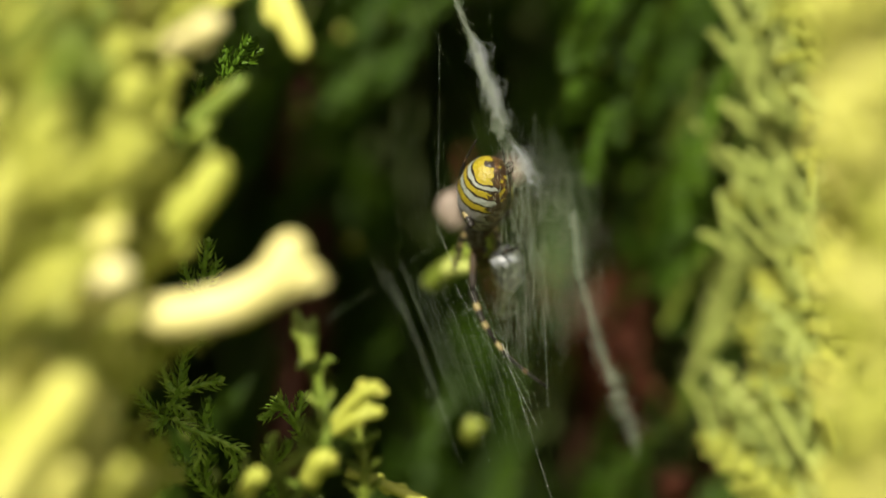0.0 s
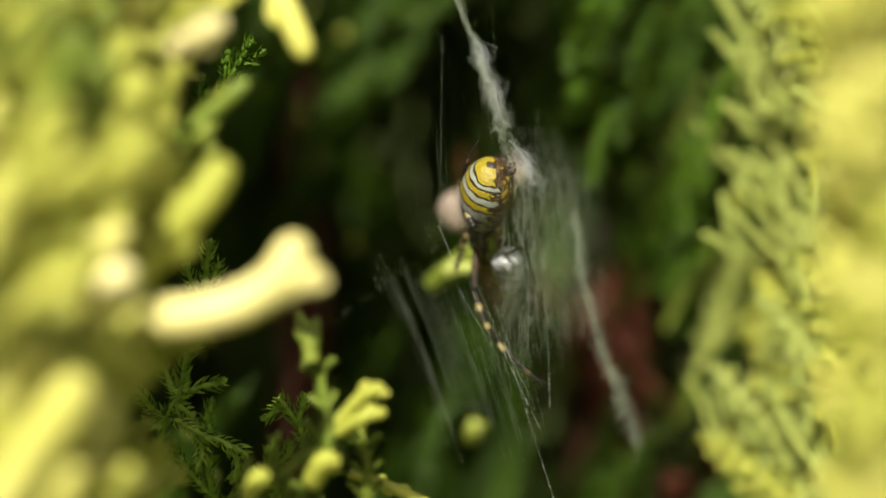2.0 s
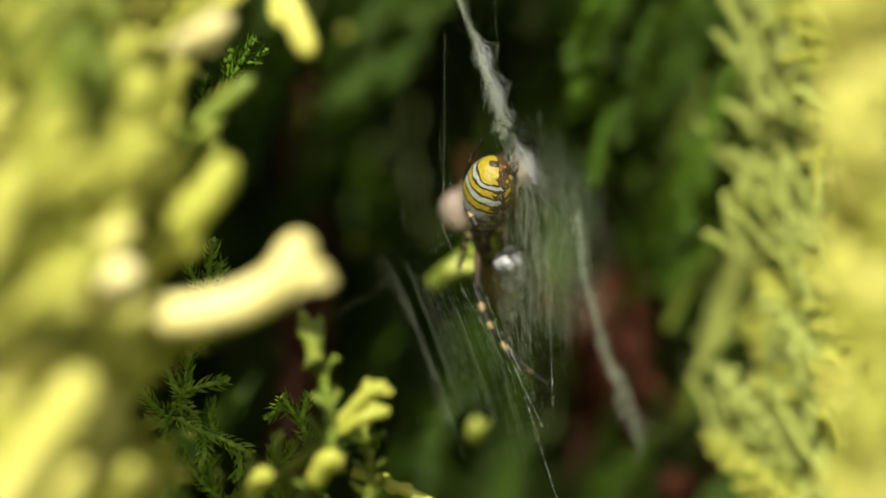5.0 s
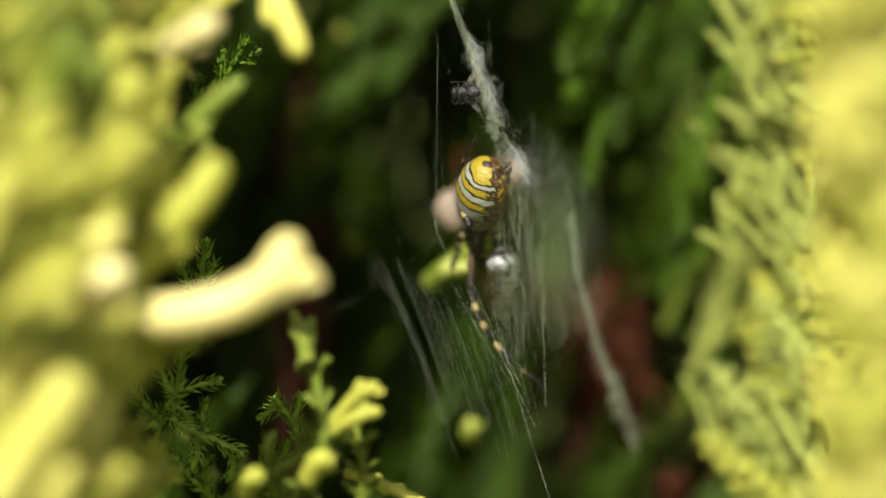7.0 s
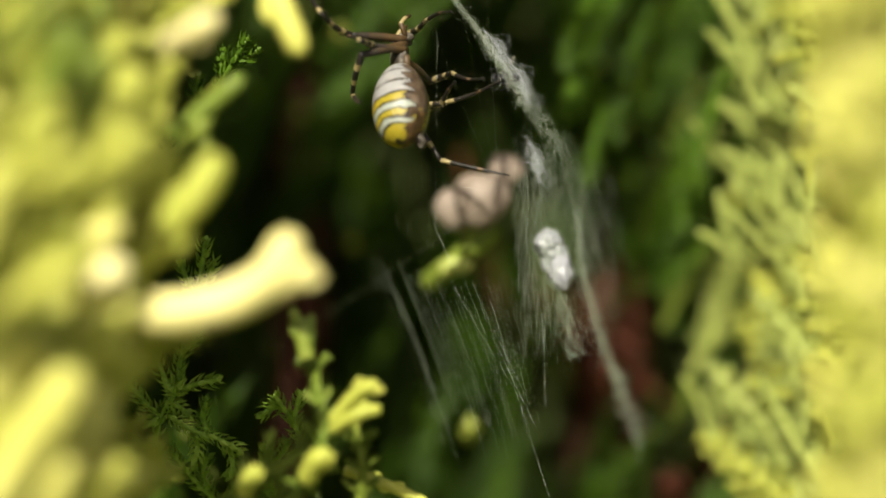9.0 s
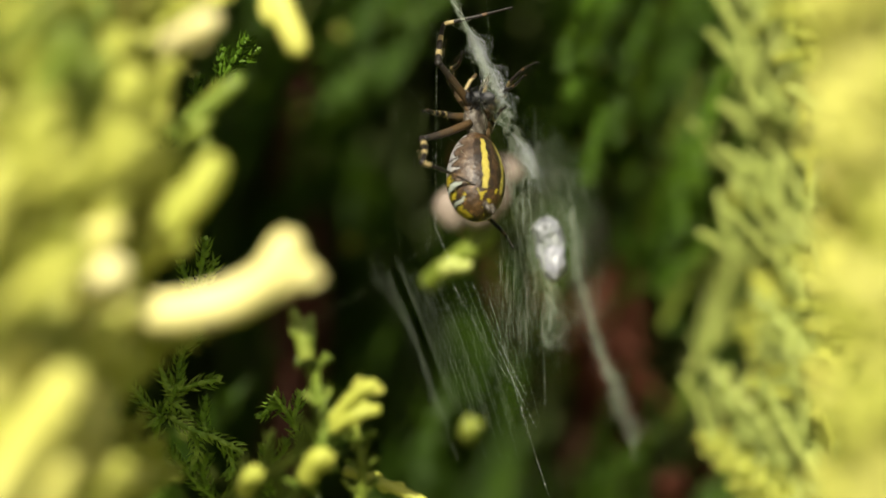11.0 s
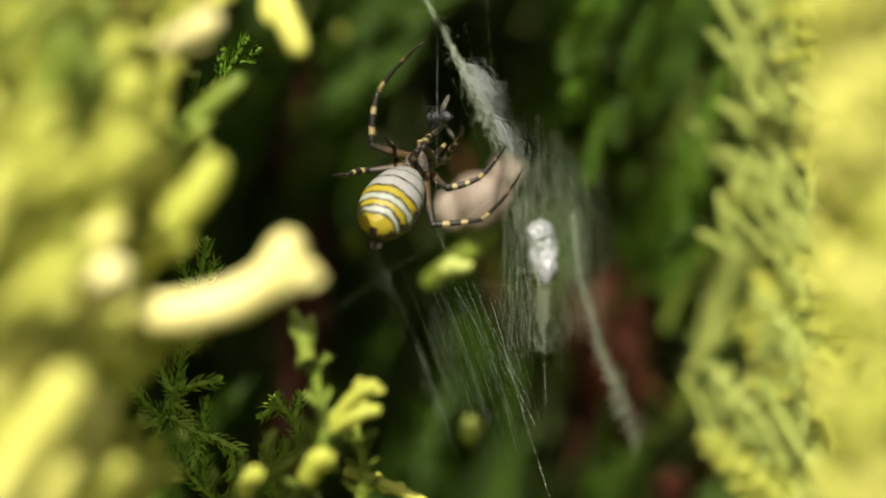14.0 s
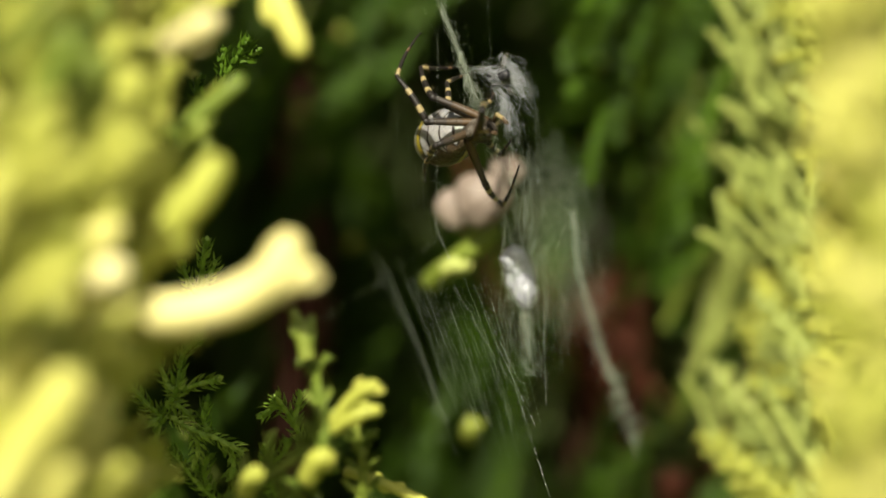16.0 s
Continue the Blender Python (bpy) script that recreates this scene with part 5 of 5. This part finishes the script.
def band_row(t, x0, x1):
    """The upper band between its top end and the hub, by where it stands to the right at two heights."""
    ang = math.degrees(math.atan2(x1 - x0, 9.7) - math.atan2(3.87, 9.7))
    slope = (x1 - x0) / 9.7
    at = Vector((x0 - slope * 6.5 - CENTRE.x, BAND_TOP.y - CENTRE.y, BAND_TOP.z - CENTRE.z)) / 1000
    return (t, pose(at.x, at.y, at.z, 0, -ang, 0))


def motions():
    for t in (0.0, 3.5, 7.6):
        key_pose(t, (4.6, 6.0, 6.3), (-0.14, 0.78, -0.62), (-1.0, 0.05, -0.17),
                 {0: ((3.2, -6.2, -1), (7.4, -14.0, -1), (13.4, -17.3, -1)), 3: ((3.0, 2.8, -1), (1.7, 7.3, 1), (3.6, 12.5, -1)), 4: ((4.6, -1.9, 1), (6.4, -0.9, -1), (8.4, 0.1, -1)), 7: ((7.7, 4.6, 1), (8.3, 7.3, -1), (6.7, 11.5, -1))})
    key_pose(7.8, (2.7, 4.0, 7.9), (0.06, 0.3, -0.95), (-0.8, -0.45, -0.2))
    key_pose(7.9, (2.4, 2.0, 10.3), (-0.3, 0.2, -0.92), (-0.85, 0.05, 0.3))
    key_pose(8.0, (5.4, 0.0, 13.3), (-0.82, -0.05, -0.56), (-0.33, 0.82, 0.46),
             {0: ((-5.9, 12.6, -1), (-7.0, 17.7, 1), (-5.3, 22.5, -1)), 1: ((-3.9, 15.2, -1), (-3.3, 18.6, 1), (-1.8, 22.0, -1)), 2: ((-1.0, 13.3, 1), (-0.9, 15.7, -1), (0.1, 18.0, 1)), 3: ((1.0, 13.3, 1), (1.8, 15.1, -1), (3.5, 13.3, -1)),
              4: ((-0.9, 6.7, -1), (0.4, 5.6, 1), (3.5, 5.1, 1)), 5: ((-2.5, 5.0, 1), (-3.2, 2.8, -1), (-1.6, -2.6, 1)), 6: ((0.0, 7.5, -1), (1.0, 6.1, 1), (2.6, 7.7, 1)), 7: ((3.3, 8.2, -1), (4.2, 6.1, 1), (6.0, 4.3, 1))})
    key_pose(8.2, (0.1, -2.0, 8.4), (-0.62, 0.25, 0.7), (-0.8, 0.3, -0.4))
    key_pose(8.5, (-0.6, -3.0, 9.5), (-0.48, 0.25, 0.83), (-0.8, 0.25, -0.4),
             {0: ((-7.8, 16.5, -1), (-7.9, 22.8, 1), (-1.2, 24.3, 1)), 1: ((-10.0, 16.8, 1), (-11.3, 21.9, -1), (-4.0, 22.0, -1)), 2: ((-8.8, 10.1, -1), (-9.7, 13.5, -1), (-7.9, 15.7, 1)), 3: ((-1.7, 10.1, -1), (-1.1, 6.7, -1), (4.9, 6.9, 1)),
              4: ((-3.7, 17.4, -1), (-1.7, 18.5, 1), (3.1, 17.4, -1)), 5: ((0.1, 17.5, 1), (1.0, 18.1, -1), (3.6, 17.8, -1)), 6: ((-2.3, 10.8, -1), (-2.6, 7.7, -1), (-1.9, 6.6, -1)), 7: ((-0.5, 7.3, -1), (3.5, 0.3, -1), (7.7, -0.9, -1))})
    key_pose(9.0, (-4.7, -6.0, 16.0), (-0.04, 0.58, 0.8), (-0.95, -0.22, 0.1),
             {0: ((-10.4, 23.9, -1), (-13.4, 25.9, -1), (-15.1, 30.3, 1)), 1: ((-9.1, 21.6, -1), (-10.2, 17.3, 1), (-9.1, 16.1, -1)), 2: ((-7.8, 22.7, -1), (-9.1, 23.0, -1), (-11.6, 24.0, 1)), 3: ((-3.1, 10.8, -1), (2.0, 6.6, -1), (10.1, 7.5, -1)),
              4: ((-4.3, 24.8, 1), (-2.1, 25.8, -1), (1.1, 26.4, -1)), 5: ((-1.5, 19.2, 1), (1.1, 19.9, -1), (4.6, 18.9, -1)), 6: ((-2.1, 14.8, 1), (-0.1, 16.3, -1), (1.4, 18.6, -1)), 7: ((-2.2, 15.7, 1), (0.4, 16.5, -1), (6.5, 18.8, -1))})
    key_pose(9.2, (-6.7, -6.0, 16.1), (-0.3, 0.35, 0.88), (-0.78, -0.5, -0.2))
    for t in (11.2, 11.5):
        key_pose(t, (4.1, -2.0, 7.8), (0.0, 0.45, 0.89), (-0.66, 0.68, -0.3),
                 {0: ((0.0, 20.7, -1), (0.7, 25.2, 1), (8.5, 26.8, -1)), 1: ((1.9, 18.5, 1), (1.9, 20.5, -1), (3.0, 22.0, -1)), 2: ((1.1, 15.0, 1), (-0.5, 15.1, -1), (-1.5, 15.0, -1)), 3: ((-2.0, 12.2, -1), (-2.1, 9.5, -1), (4.2, 6.8, 1)),
                  4: ((6.6, 16.9, 1), (7.8, 18.2, -1), (11.0, 20.7, -1)), 5: ((5.6, 15.3, 1), (6.9, 17.8, -1), (9.4, 19.3, -1)), 6: ((5.7, 13.4, 1), (6.2, 14.6, -1), (7.5, 15.9, -1)), 7: ((6.2, 8.9, 1), (5.3, 3.4, -1), (8.2, -0.4, -1))})
    key_pose(12.0, (2.4, -2.0, 9.0), (-0.02, 0.1, 0.99), (-0.66, 0.75, 0.05),
             {0: ((-4.3, 19.9, -1), (-4.8, 25.4, 1), (1.2, 28.6, 1)), 1: ((1.1, 20.2, 1), (0.6, 21.8, -1), (1.0, 25.4, 1)), 2: ((-1.4, 16.3, -1), (-1.2, 18.6, 1), (-0.0, 20.6, 1)), 3: ((-3.8, 12.3, -1), (-4.1, 9.3, -1), (2.3, 7.0, 1)),
              4: ((3.3, 19.9, 1), (5.4, 20.4, -1), (7.8, 19.9, -1)), 5: ((4.4, 18.6, 1), (4.7, 20.6, -1), (5.4, 22.5, -1)), 6: ((4.4, 15.1, 1), (4.5, 16.7, -1), (4.3, 18.0, -1)), 7: ((5.1, 9.7, 1), (4.4, 5.0, -1), (6.8, 0.2, -1))})
    key_pose(12.5, (1.3, -2.0, 8.9), (-0.02, 0.1, 0.99), (-0.66, 0.75, 0.05),
             {0: ((-5.4, 19.7, -1), (-5.9, 25.2, 1), (0.1, 28.4, 1)), 1: ((-0.0, 20.1, 1), (-0.5, 21.7, -1), (-0.1, 25.2, 1)), 2: ((-2.5, 16.2, -1), (-2.3, 18.5, 1), (-1.1, 20.4, 1)), 3: ((-4.9, 12.2, -1), (-5.1, 9.1, -1), (1.2, 6.9, 1)),
              4: ((2.2, 19.8, 1), (4.3, 20.3, -1), (6.7, 19.8, -1)), 5: ((3.3, 18.5, 1), (3.6, 20.4, -1), (4.3, 22.4, -1)), 6: ((3.3, 15.0, 1), (3.4, 16.6, -1), (3.3, 17.9, -1)), 7: ((4.0, 9.5, 1), (3.3, 4.9, -1), (5.7, 0.1, -1))})
    key_pose(13.0, (1.9, -2.0, 8.9), (-0.02, 0.1, 0.99), (-0.66, 0.75, 0.05),
             {0: ((-4.8, 19.7, -1), (-5.3, 25.3, 1), (0.7, 28.5, 1)), 1: ((0.6, 20.1, 1), (0.1, 21.7, -1), (0.5, 25.3, 1)), 2: ((-1.9, 16.2, -1), (-1.7, 18.5, 1), (-0.5, 20.5, 1)), 3: ((-4.3, 12.2, -1), (-4.6, 9.2, -1), (1.8, 6.9, 1)),
              4: ((2.8, 19.8, 1), (4.9, 20.3, -1), (7.3, 19.8, -1)), 5: ((3.9, 18.5, 1), (4.2, 20.5, -1), (4.9, 22.4, -1)), 6: ((3.9, 15.0, 1), (4.0, 16.6, -1), (3.8, 17.9, -1)), 7: ((4.6, 9.6, 1), (3.9, 4.9, -1), (6.3, 0.1, -1))})
    key_pose(13.2, (-3.3, -2.0, 7.5), (-0.12, 0.12, 0.97), (-0.66, 0.72, 0.0))
    key_pose(13.5, (-1.4, -2.0, 5.1), (-0.55, 0.22, 0.8), (-0.62, 0.62, -0.3),
             {0: ((-9.1, 17.3, -1), (-7.2, 21.4, 1), (-0.6, 24.8, -1)), 1: ((-6.0, 15.3, 1), (-6.0, 20.5, -1), (0.7, 17.1, -1)), 2: ((-8.7, 7.9, -1), (-9.4, 6.5, 1), (-9.6, 5.6, -1)), 3: ((-6.0, 4.4, -1), (-6.0, 2.5, 1), (-4.4, 0.6, -1)),
              4: ((-4.6, 15.0, -1), (-2.8, 16.0, 1), (1.0, 16.0, -1)), 5: ((-2.5, 12.8, 1), (-0.9, 14.4, -1), (1.0, 16.0, -1)), 6: ((-0.9, 9.6, 1), (0.4, 7.0, -1), (2.3, 6.4, -1)), 7: ((1.0, 6.4, 1), (3.9, 4.6, -1), (7.2, 2.4, -1))})
    key_pose(14.0, (-5.7, -4.0, 5.1), (0.4, 0.66, 0.63), (-0.1, -0.72, 0.68),
             {0: ((-2.2, 11.3, -1), (-1.1, 13.0, 1), (0.0, 14.8, -1)), 1: ((0.4, 10.0, 1), (1.5, 11.9, -1), (2.2, 13.6, -1)), 2: ((0.5, 6.8, -1), (4.5, 8.0, -1), (7.1, 11.5, -1)), 3: ((-1.1, 2.6, -1), (4.7, 3.2, 1), (9.1, 9.0, -1)),
              4: ((-8.2, 11.9, 1), (-7.5, 18.4, -1), (-2.3, 23.7, -1)), 5: ((-2.9, 10.9, -1), (-4.1, 8.2, 1), (-5.1, 5.3, -1)), 6: ((-9.2, 8.8, 1), (-11.1, 8.2, -1), (-12.4, 8.1, -1)), 7: ((-5.4, 10.4, 1), (-6.0, 12.0, -1), (-6.6, 12.7, -1))})
    key_pose(14.5, (-2.0, 5.0, 12.3), (0.52, -0.84, 0.14), (-0.5, -0.45, 0.7),
             {0: ((3.3, 15.9, -1), (4.3, 17.6, 1), (5.1, 19.5, 1)), 1: ((4.3, 13.2, 1), (5.6, 13.8, 1), (7.5, 20.5, -1)), 2: ((2.6, 12.3, 1), (5.6, 11.0, 1), (7.5, 13.0, -1)), 3: ((1.9, 7.2, 1), (6.6, 4.8, 1), (10.7, 7.9, -1)),
              4: ((-4.5, 20.7, 1), (-3.2, 22.1, 1), (1.3, 25.4, 1)), 5: ((-6.3, 15.3, -1), (-5.1, 20.5, 1), (-2.6, 21.9, 1)), 6: ((-3.2, 17.9, 1), (-1.8, 19.0, 1), (4.3, 18.7, 1)), 7: ((-3.7, 10.7, -1), (-2.9, 9.1, 1), (-1.3, 7.8, 1))})
    key_pose(15.0, (-7.9, 5.0, 12.2), (0.46, -0.88, 0.1), (-0.5, -0.45, 0.7),
             {0: ((-2.3, 13.3, -1), (-1.3, 14.3, 1), (-0.8, 15.6, 1)), 1: ((-2.0, 11.4, 1), (-0.3, 11.6, 1), (1.8, 12.7, -1)), 2: ((-3.3, 9.7, 1), (-2.3, 6.5, 1), (-1.0, 3.5, 1)), 3: ((-3.3, 5.5, 1), (2.6, 2.6, 1), (5.0, 9.2, 1)),
              4: ((-10.1, 18.9, 1), (-9.5, 21.5, 1), (-5.2, 22.3, 1)), 5: ((-11.8, 15.2, -1), (-10.8, 19.2, 1), (-8.5, 22.5, 1)), 6: ((-8.5, 17.6, 1), (-7.6, 18.2, 1), (-5.2, 18.7, 1)), 7: ((-9.5, 9.7, -1), (-7.2, 8.1, 1), (-3.9, 8.8, 1))})
    key_pose(15.5, (-1.5, 3.0, 15.8), (0.42, -0.62, -0.62), (-0.72, 0.15, -0.6),
             {0: ((1.6, 15.5, -1), (2.3, 15.9, 1), (3.6, 17.5, 1)), 1: ((2.9, 14.6, 1), (3.9, 14.9, -1), (5.5, 16.2, 1)), 2: ((3.9, 12.3, 1), (5.5, 9.7, -1), (8.7, 6.4, 1)), 3: ((4.6, 6.2, 1), (7.8, 3.2, -1), (8.6, 9.7, 1)),
              4: ((-7.4, 20.2, 1), (-6.2, 22.0, 1), (-1.0, 22.7, 1)), 5: ((-7.9, 15.5, -1), (-7.3, 21.0, 1), (-2.4, 24.8, 1)), 6: ((-4.2, 18.8, 1), (-3.3, 19.8, 1), (-0.0, 20.2, 1)), 7: ((-5.0, 11.1, -1), (-2.9, 12.3, 1), (0.3, 13.9, 1))})
    key_pose(16.0, (0.6, 4.0, 12.8), (0.42, -0.9, 0.12), (-0.45, -0.4, 0.75),
             {0: ((4.3, 15.2, -1), (5.0, 16.2, 1), (5.6, 18.2, 1)), 1: ((5.6, 13.9, 1), (6.5, 14.6, 1), (7.5, 16.2, -1)), 2: ((5.0, 12.3, 1), (6.9, 10.7, 1), (7.8, 12.3, -1)), 3: ((4.8, 7.4, 1), (7.0, 5.0, 1), (8.7, 9.4, -1)),
              4: ((-5.2, 18.8, 1), (-2.6, 20.7, 1), (3.3, 21.2, 1)), 5: ((-5.6, 14.3, -1), (-5.5, 19.8, 1), (-2.6, 24.7, 1)), 6: ((-2.1, 17.4, 1), (0.4, 18.9, 1), (3.3, 20.1, 1)), 7: ((-0.8, 11.5, -1), (-1.8, 10.0, 1), (-2.1, 7.7, 1))})
    move_spider()

    # the catch, first flying in from above, then held, dragged and wrapped
    walk(caught_fly, [(0.0, placed((-15.6, -60.0, 62.5), 0, 30)), (4.3, placed((-15.6, -60.0, 62.5), 0, 30)), (5.2, placed((-5.2, -14.0, 31.2), 20, 60)), (5.6, placed((2.0, 0.0, 18.1), 80, 60)),
                      (6.3, placed((2.4, 0.0, 17.9), 80, 60)), (7.5, placed((2.3, 0.0, 17.9), 80, 60)), (8.0, placed((2.6, 1.0, 18.2), 85, 60)), (8.5, placed((2.7, 1.0, 17.4), 85, 60)),
                      (9.0, placed((6.9, 2.0, 19.4), 75, 60)), (10.2, placed((4.3, 1.0, 18.2), 80, 70)), (11.5, placed((3.7, -1.0, 16.8), 60, 70)), (12.0, placed((1.8, -1.0, 16.7), 60, 70)), (13.0, placed((1.7, -1.0, 16.7), 60, 70)),
                      (13.5, placed((0.4, 1.0, 16.2), 70, 60)), (14.0, placed((-0.6, 2.0, 15.0), 80, 50)), (14.5, placed((6.2, 2.0, 18.8), 90, 40)), (15.0, placed((-1.4, 2.0, 16.6), 70, 40)),
                      (15.5, placed((5.1, 2.0, 18.8), 80, 40)), (16.0, placed((6.2, 2.0, 19.8), 80, 40))])
    walk(silk_bag, [(0.0, placed((5.6, 1.0, 17.5), 70)), (7.5, placed((5.3, 1.0, 17.5), 70)), (8.5, placed((5.9, 1.0, 17.8), 70)), (9.0, placed((9.1, 1.0, 18.8), 60)), (11.5, placed((5.4, 1.0, 18.8), 60)), (13.0, placed((3.9, 1.0, 18.8), 60)),
                    (13.5, placed((3.3, 1.0, 18.8), 60)), (14.0, placed((4.3, 1.0, 17.8), 50, 0, 80)), (14.5, placed((6.8, 1.0, 18.8), 40, 0, 80)), (15.0, placed((0.4, 1.0, 16.9), 60, 0, 80)), (15.5, placed((5.4, 1.0, 18.7), 30, 0, 80)), (16.0, placed((6.5, 1.0, 19.6), 20, 0, 80))])
    walk(loose_bag, [(0.0, placed((9.2, 6.0, 9.9), 60)), (7.5, placed((9.0, 6.0, 9.9), 60)), (9.0, placed((10.9, 6.0, 9.9), 70)), (11.5, placed((9.6, 6.0, 10.5), 60)), (13.0, placed((8.6, 6.0, 10.5), 60)),
                     (13.5, placed((7.6, 5.0, 11.8), 60)), (14.0, placed((6.9, 4.0, 13.4), 55, 0, 80)), (14.5, placed((8.5, 3.0, 13.7), 60, 0, 80)), (15.0, placed((2.0, 3.0, 13.4), 65, 0, 80)), (15.5, placed((6.5, 2.0, 15.3), 60, 0, 80)), (16.0, placed((7.1, 2.0, 15.9), 70, 0, 80))])
    walk(third_bag, [(0.0, placed((4.1, 0.0, 21.7), 72)), (7.5, placed((3.9, 0.0, 21.7), 72)), (8.5, placed((4.1, 0.0, 22.0), 66)), (9.0, placed((6.5, 0.0, 22.3), 56)), (11.5, placed((3.9, 0.0, 22.3), 66)), (13.0, placed((3.0, 0.0, 22.0), 66)),
                     (13.5, placed((2.0, 1.0, 21.7), 66)), (14.0, placed((4.3, 1.0, 19.4), 40, 0, 80)), (14.5, placed((7.2, 1.0, 19.8), 30, 0, 80)), (15.0, placed((0.1, 1.0, 18.2), 65, 0, 80)), (15.5, placed((5.6, 1.0, 20.1), 50, 0, 80)), (16.0, placed((8.3, 1.0, 19.4), 60, 0, 80))])
    walk(prey, [(0.0, placed((7.3, 13.0, -1.9), 0, 0, 60)), (7.5, placed((7.1, 13.0, -2.2), 0, 0, 60)), (8.0, placed((11.9, 15.0, -0.9), 10)), (8.5, placed((10.1, 15.0, -1.9), -5)), (9.0, placed((13.2, 14.0, -1.3), -12)),
                (11.5, placed((12.3, 15.0, 0.1))), (12.0, placed((9.4, 15.0, -2.3))), (13.0, placed((9.6, 15.0, -1.9))), (13.5, placed((10.1, 15.0, -0.9))), (14.0, placed((11.8, 15.0, -0.3))), (14.5, placed((13.9, 14.0, -1.7), -6)),
                (15.0, placed((8.4, 15.0, -1.9))), (15.5, placed((11.9, 15.0, -1.3))), (16.0, placed((9.0, 15.0, -3.3), -8))])

    # the web gives way under the spider's weight
    walk(upper_band, [band_row(0.0, 1.3, 5.2), band_row(7.5, 1.0, 4.8), band_row(8.0, 2.3, 6.0), band_row(8.5, -1.2, 5.2), band_row(9.0, 1.4, 9.0), band_row(10.2, 1.3, 7.0), band_row(11.5, 1.3, 6.0),
                      band_row(12.0, -0.2, 4.5), band_row(13.0, -0.3, 4.5), band_row(13.5, -1.6, 3.3), band_row(14.0, -1.9, 3.6), band_row(14.5, 2.0, 6.8), band_row(15.0, -2.8, 0.2), band_row(15.5, -0.6, 3.0), band_row(16.0, -0.6, 3.4)])
    rest = (silk_sheet.location.copy(), lower_band.location.copy(), hub_strands.location.copy())
    drift = ((0.0, 0.0), (7.5, 0.0), (8.0, 1.0), (8.5, 0.4), (9.0, 1.8), (10.2, 1.0), (11.5, 0.0), (13.0, -0.4), (14.0, 0.5), (14.5, 1.5), (15.0, -0.9), (15.5, 0.4), (16.0, 0.4))
    for ob, at, share in zip((silk_sheet, lower_band, hub_strands), rest, (1.0, 0.4, 1.4)):
        walk(ob, [(t, Matrix.Translation(at + Vector((x * share / 1000, 0, 0)))) for t, x in drift])


motions()
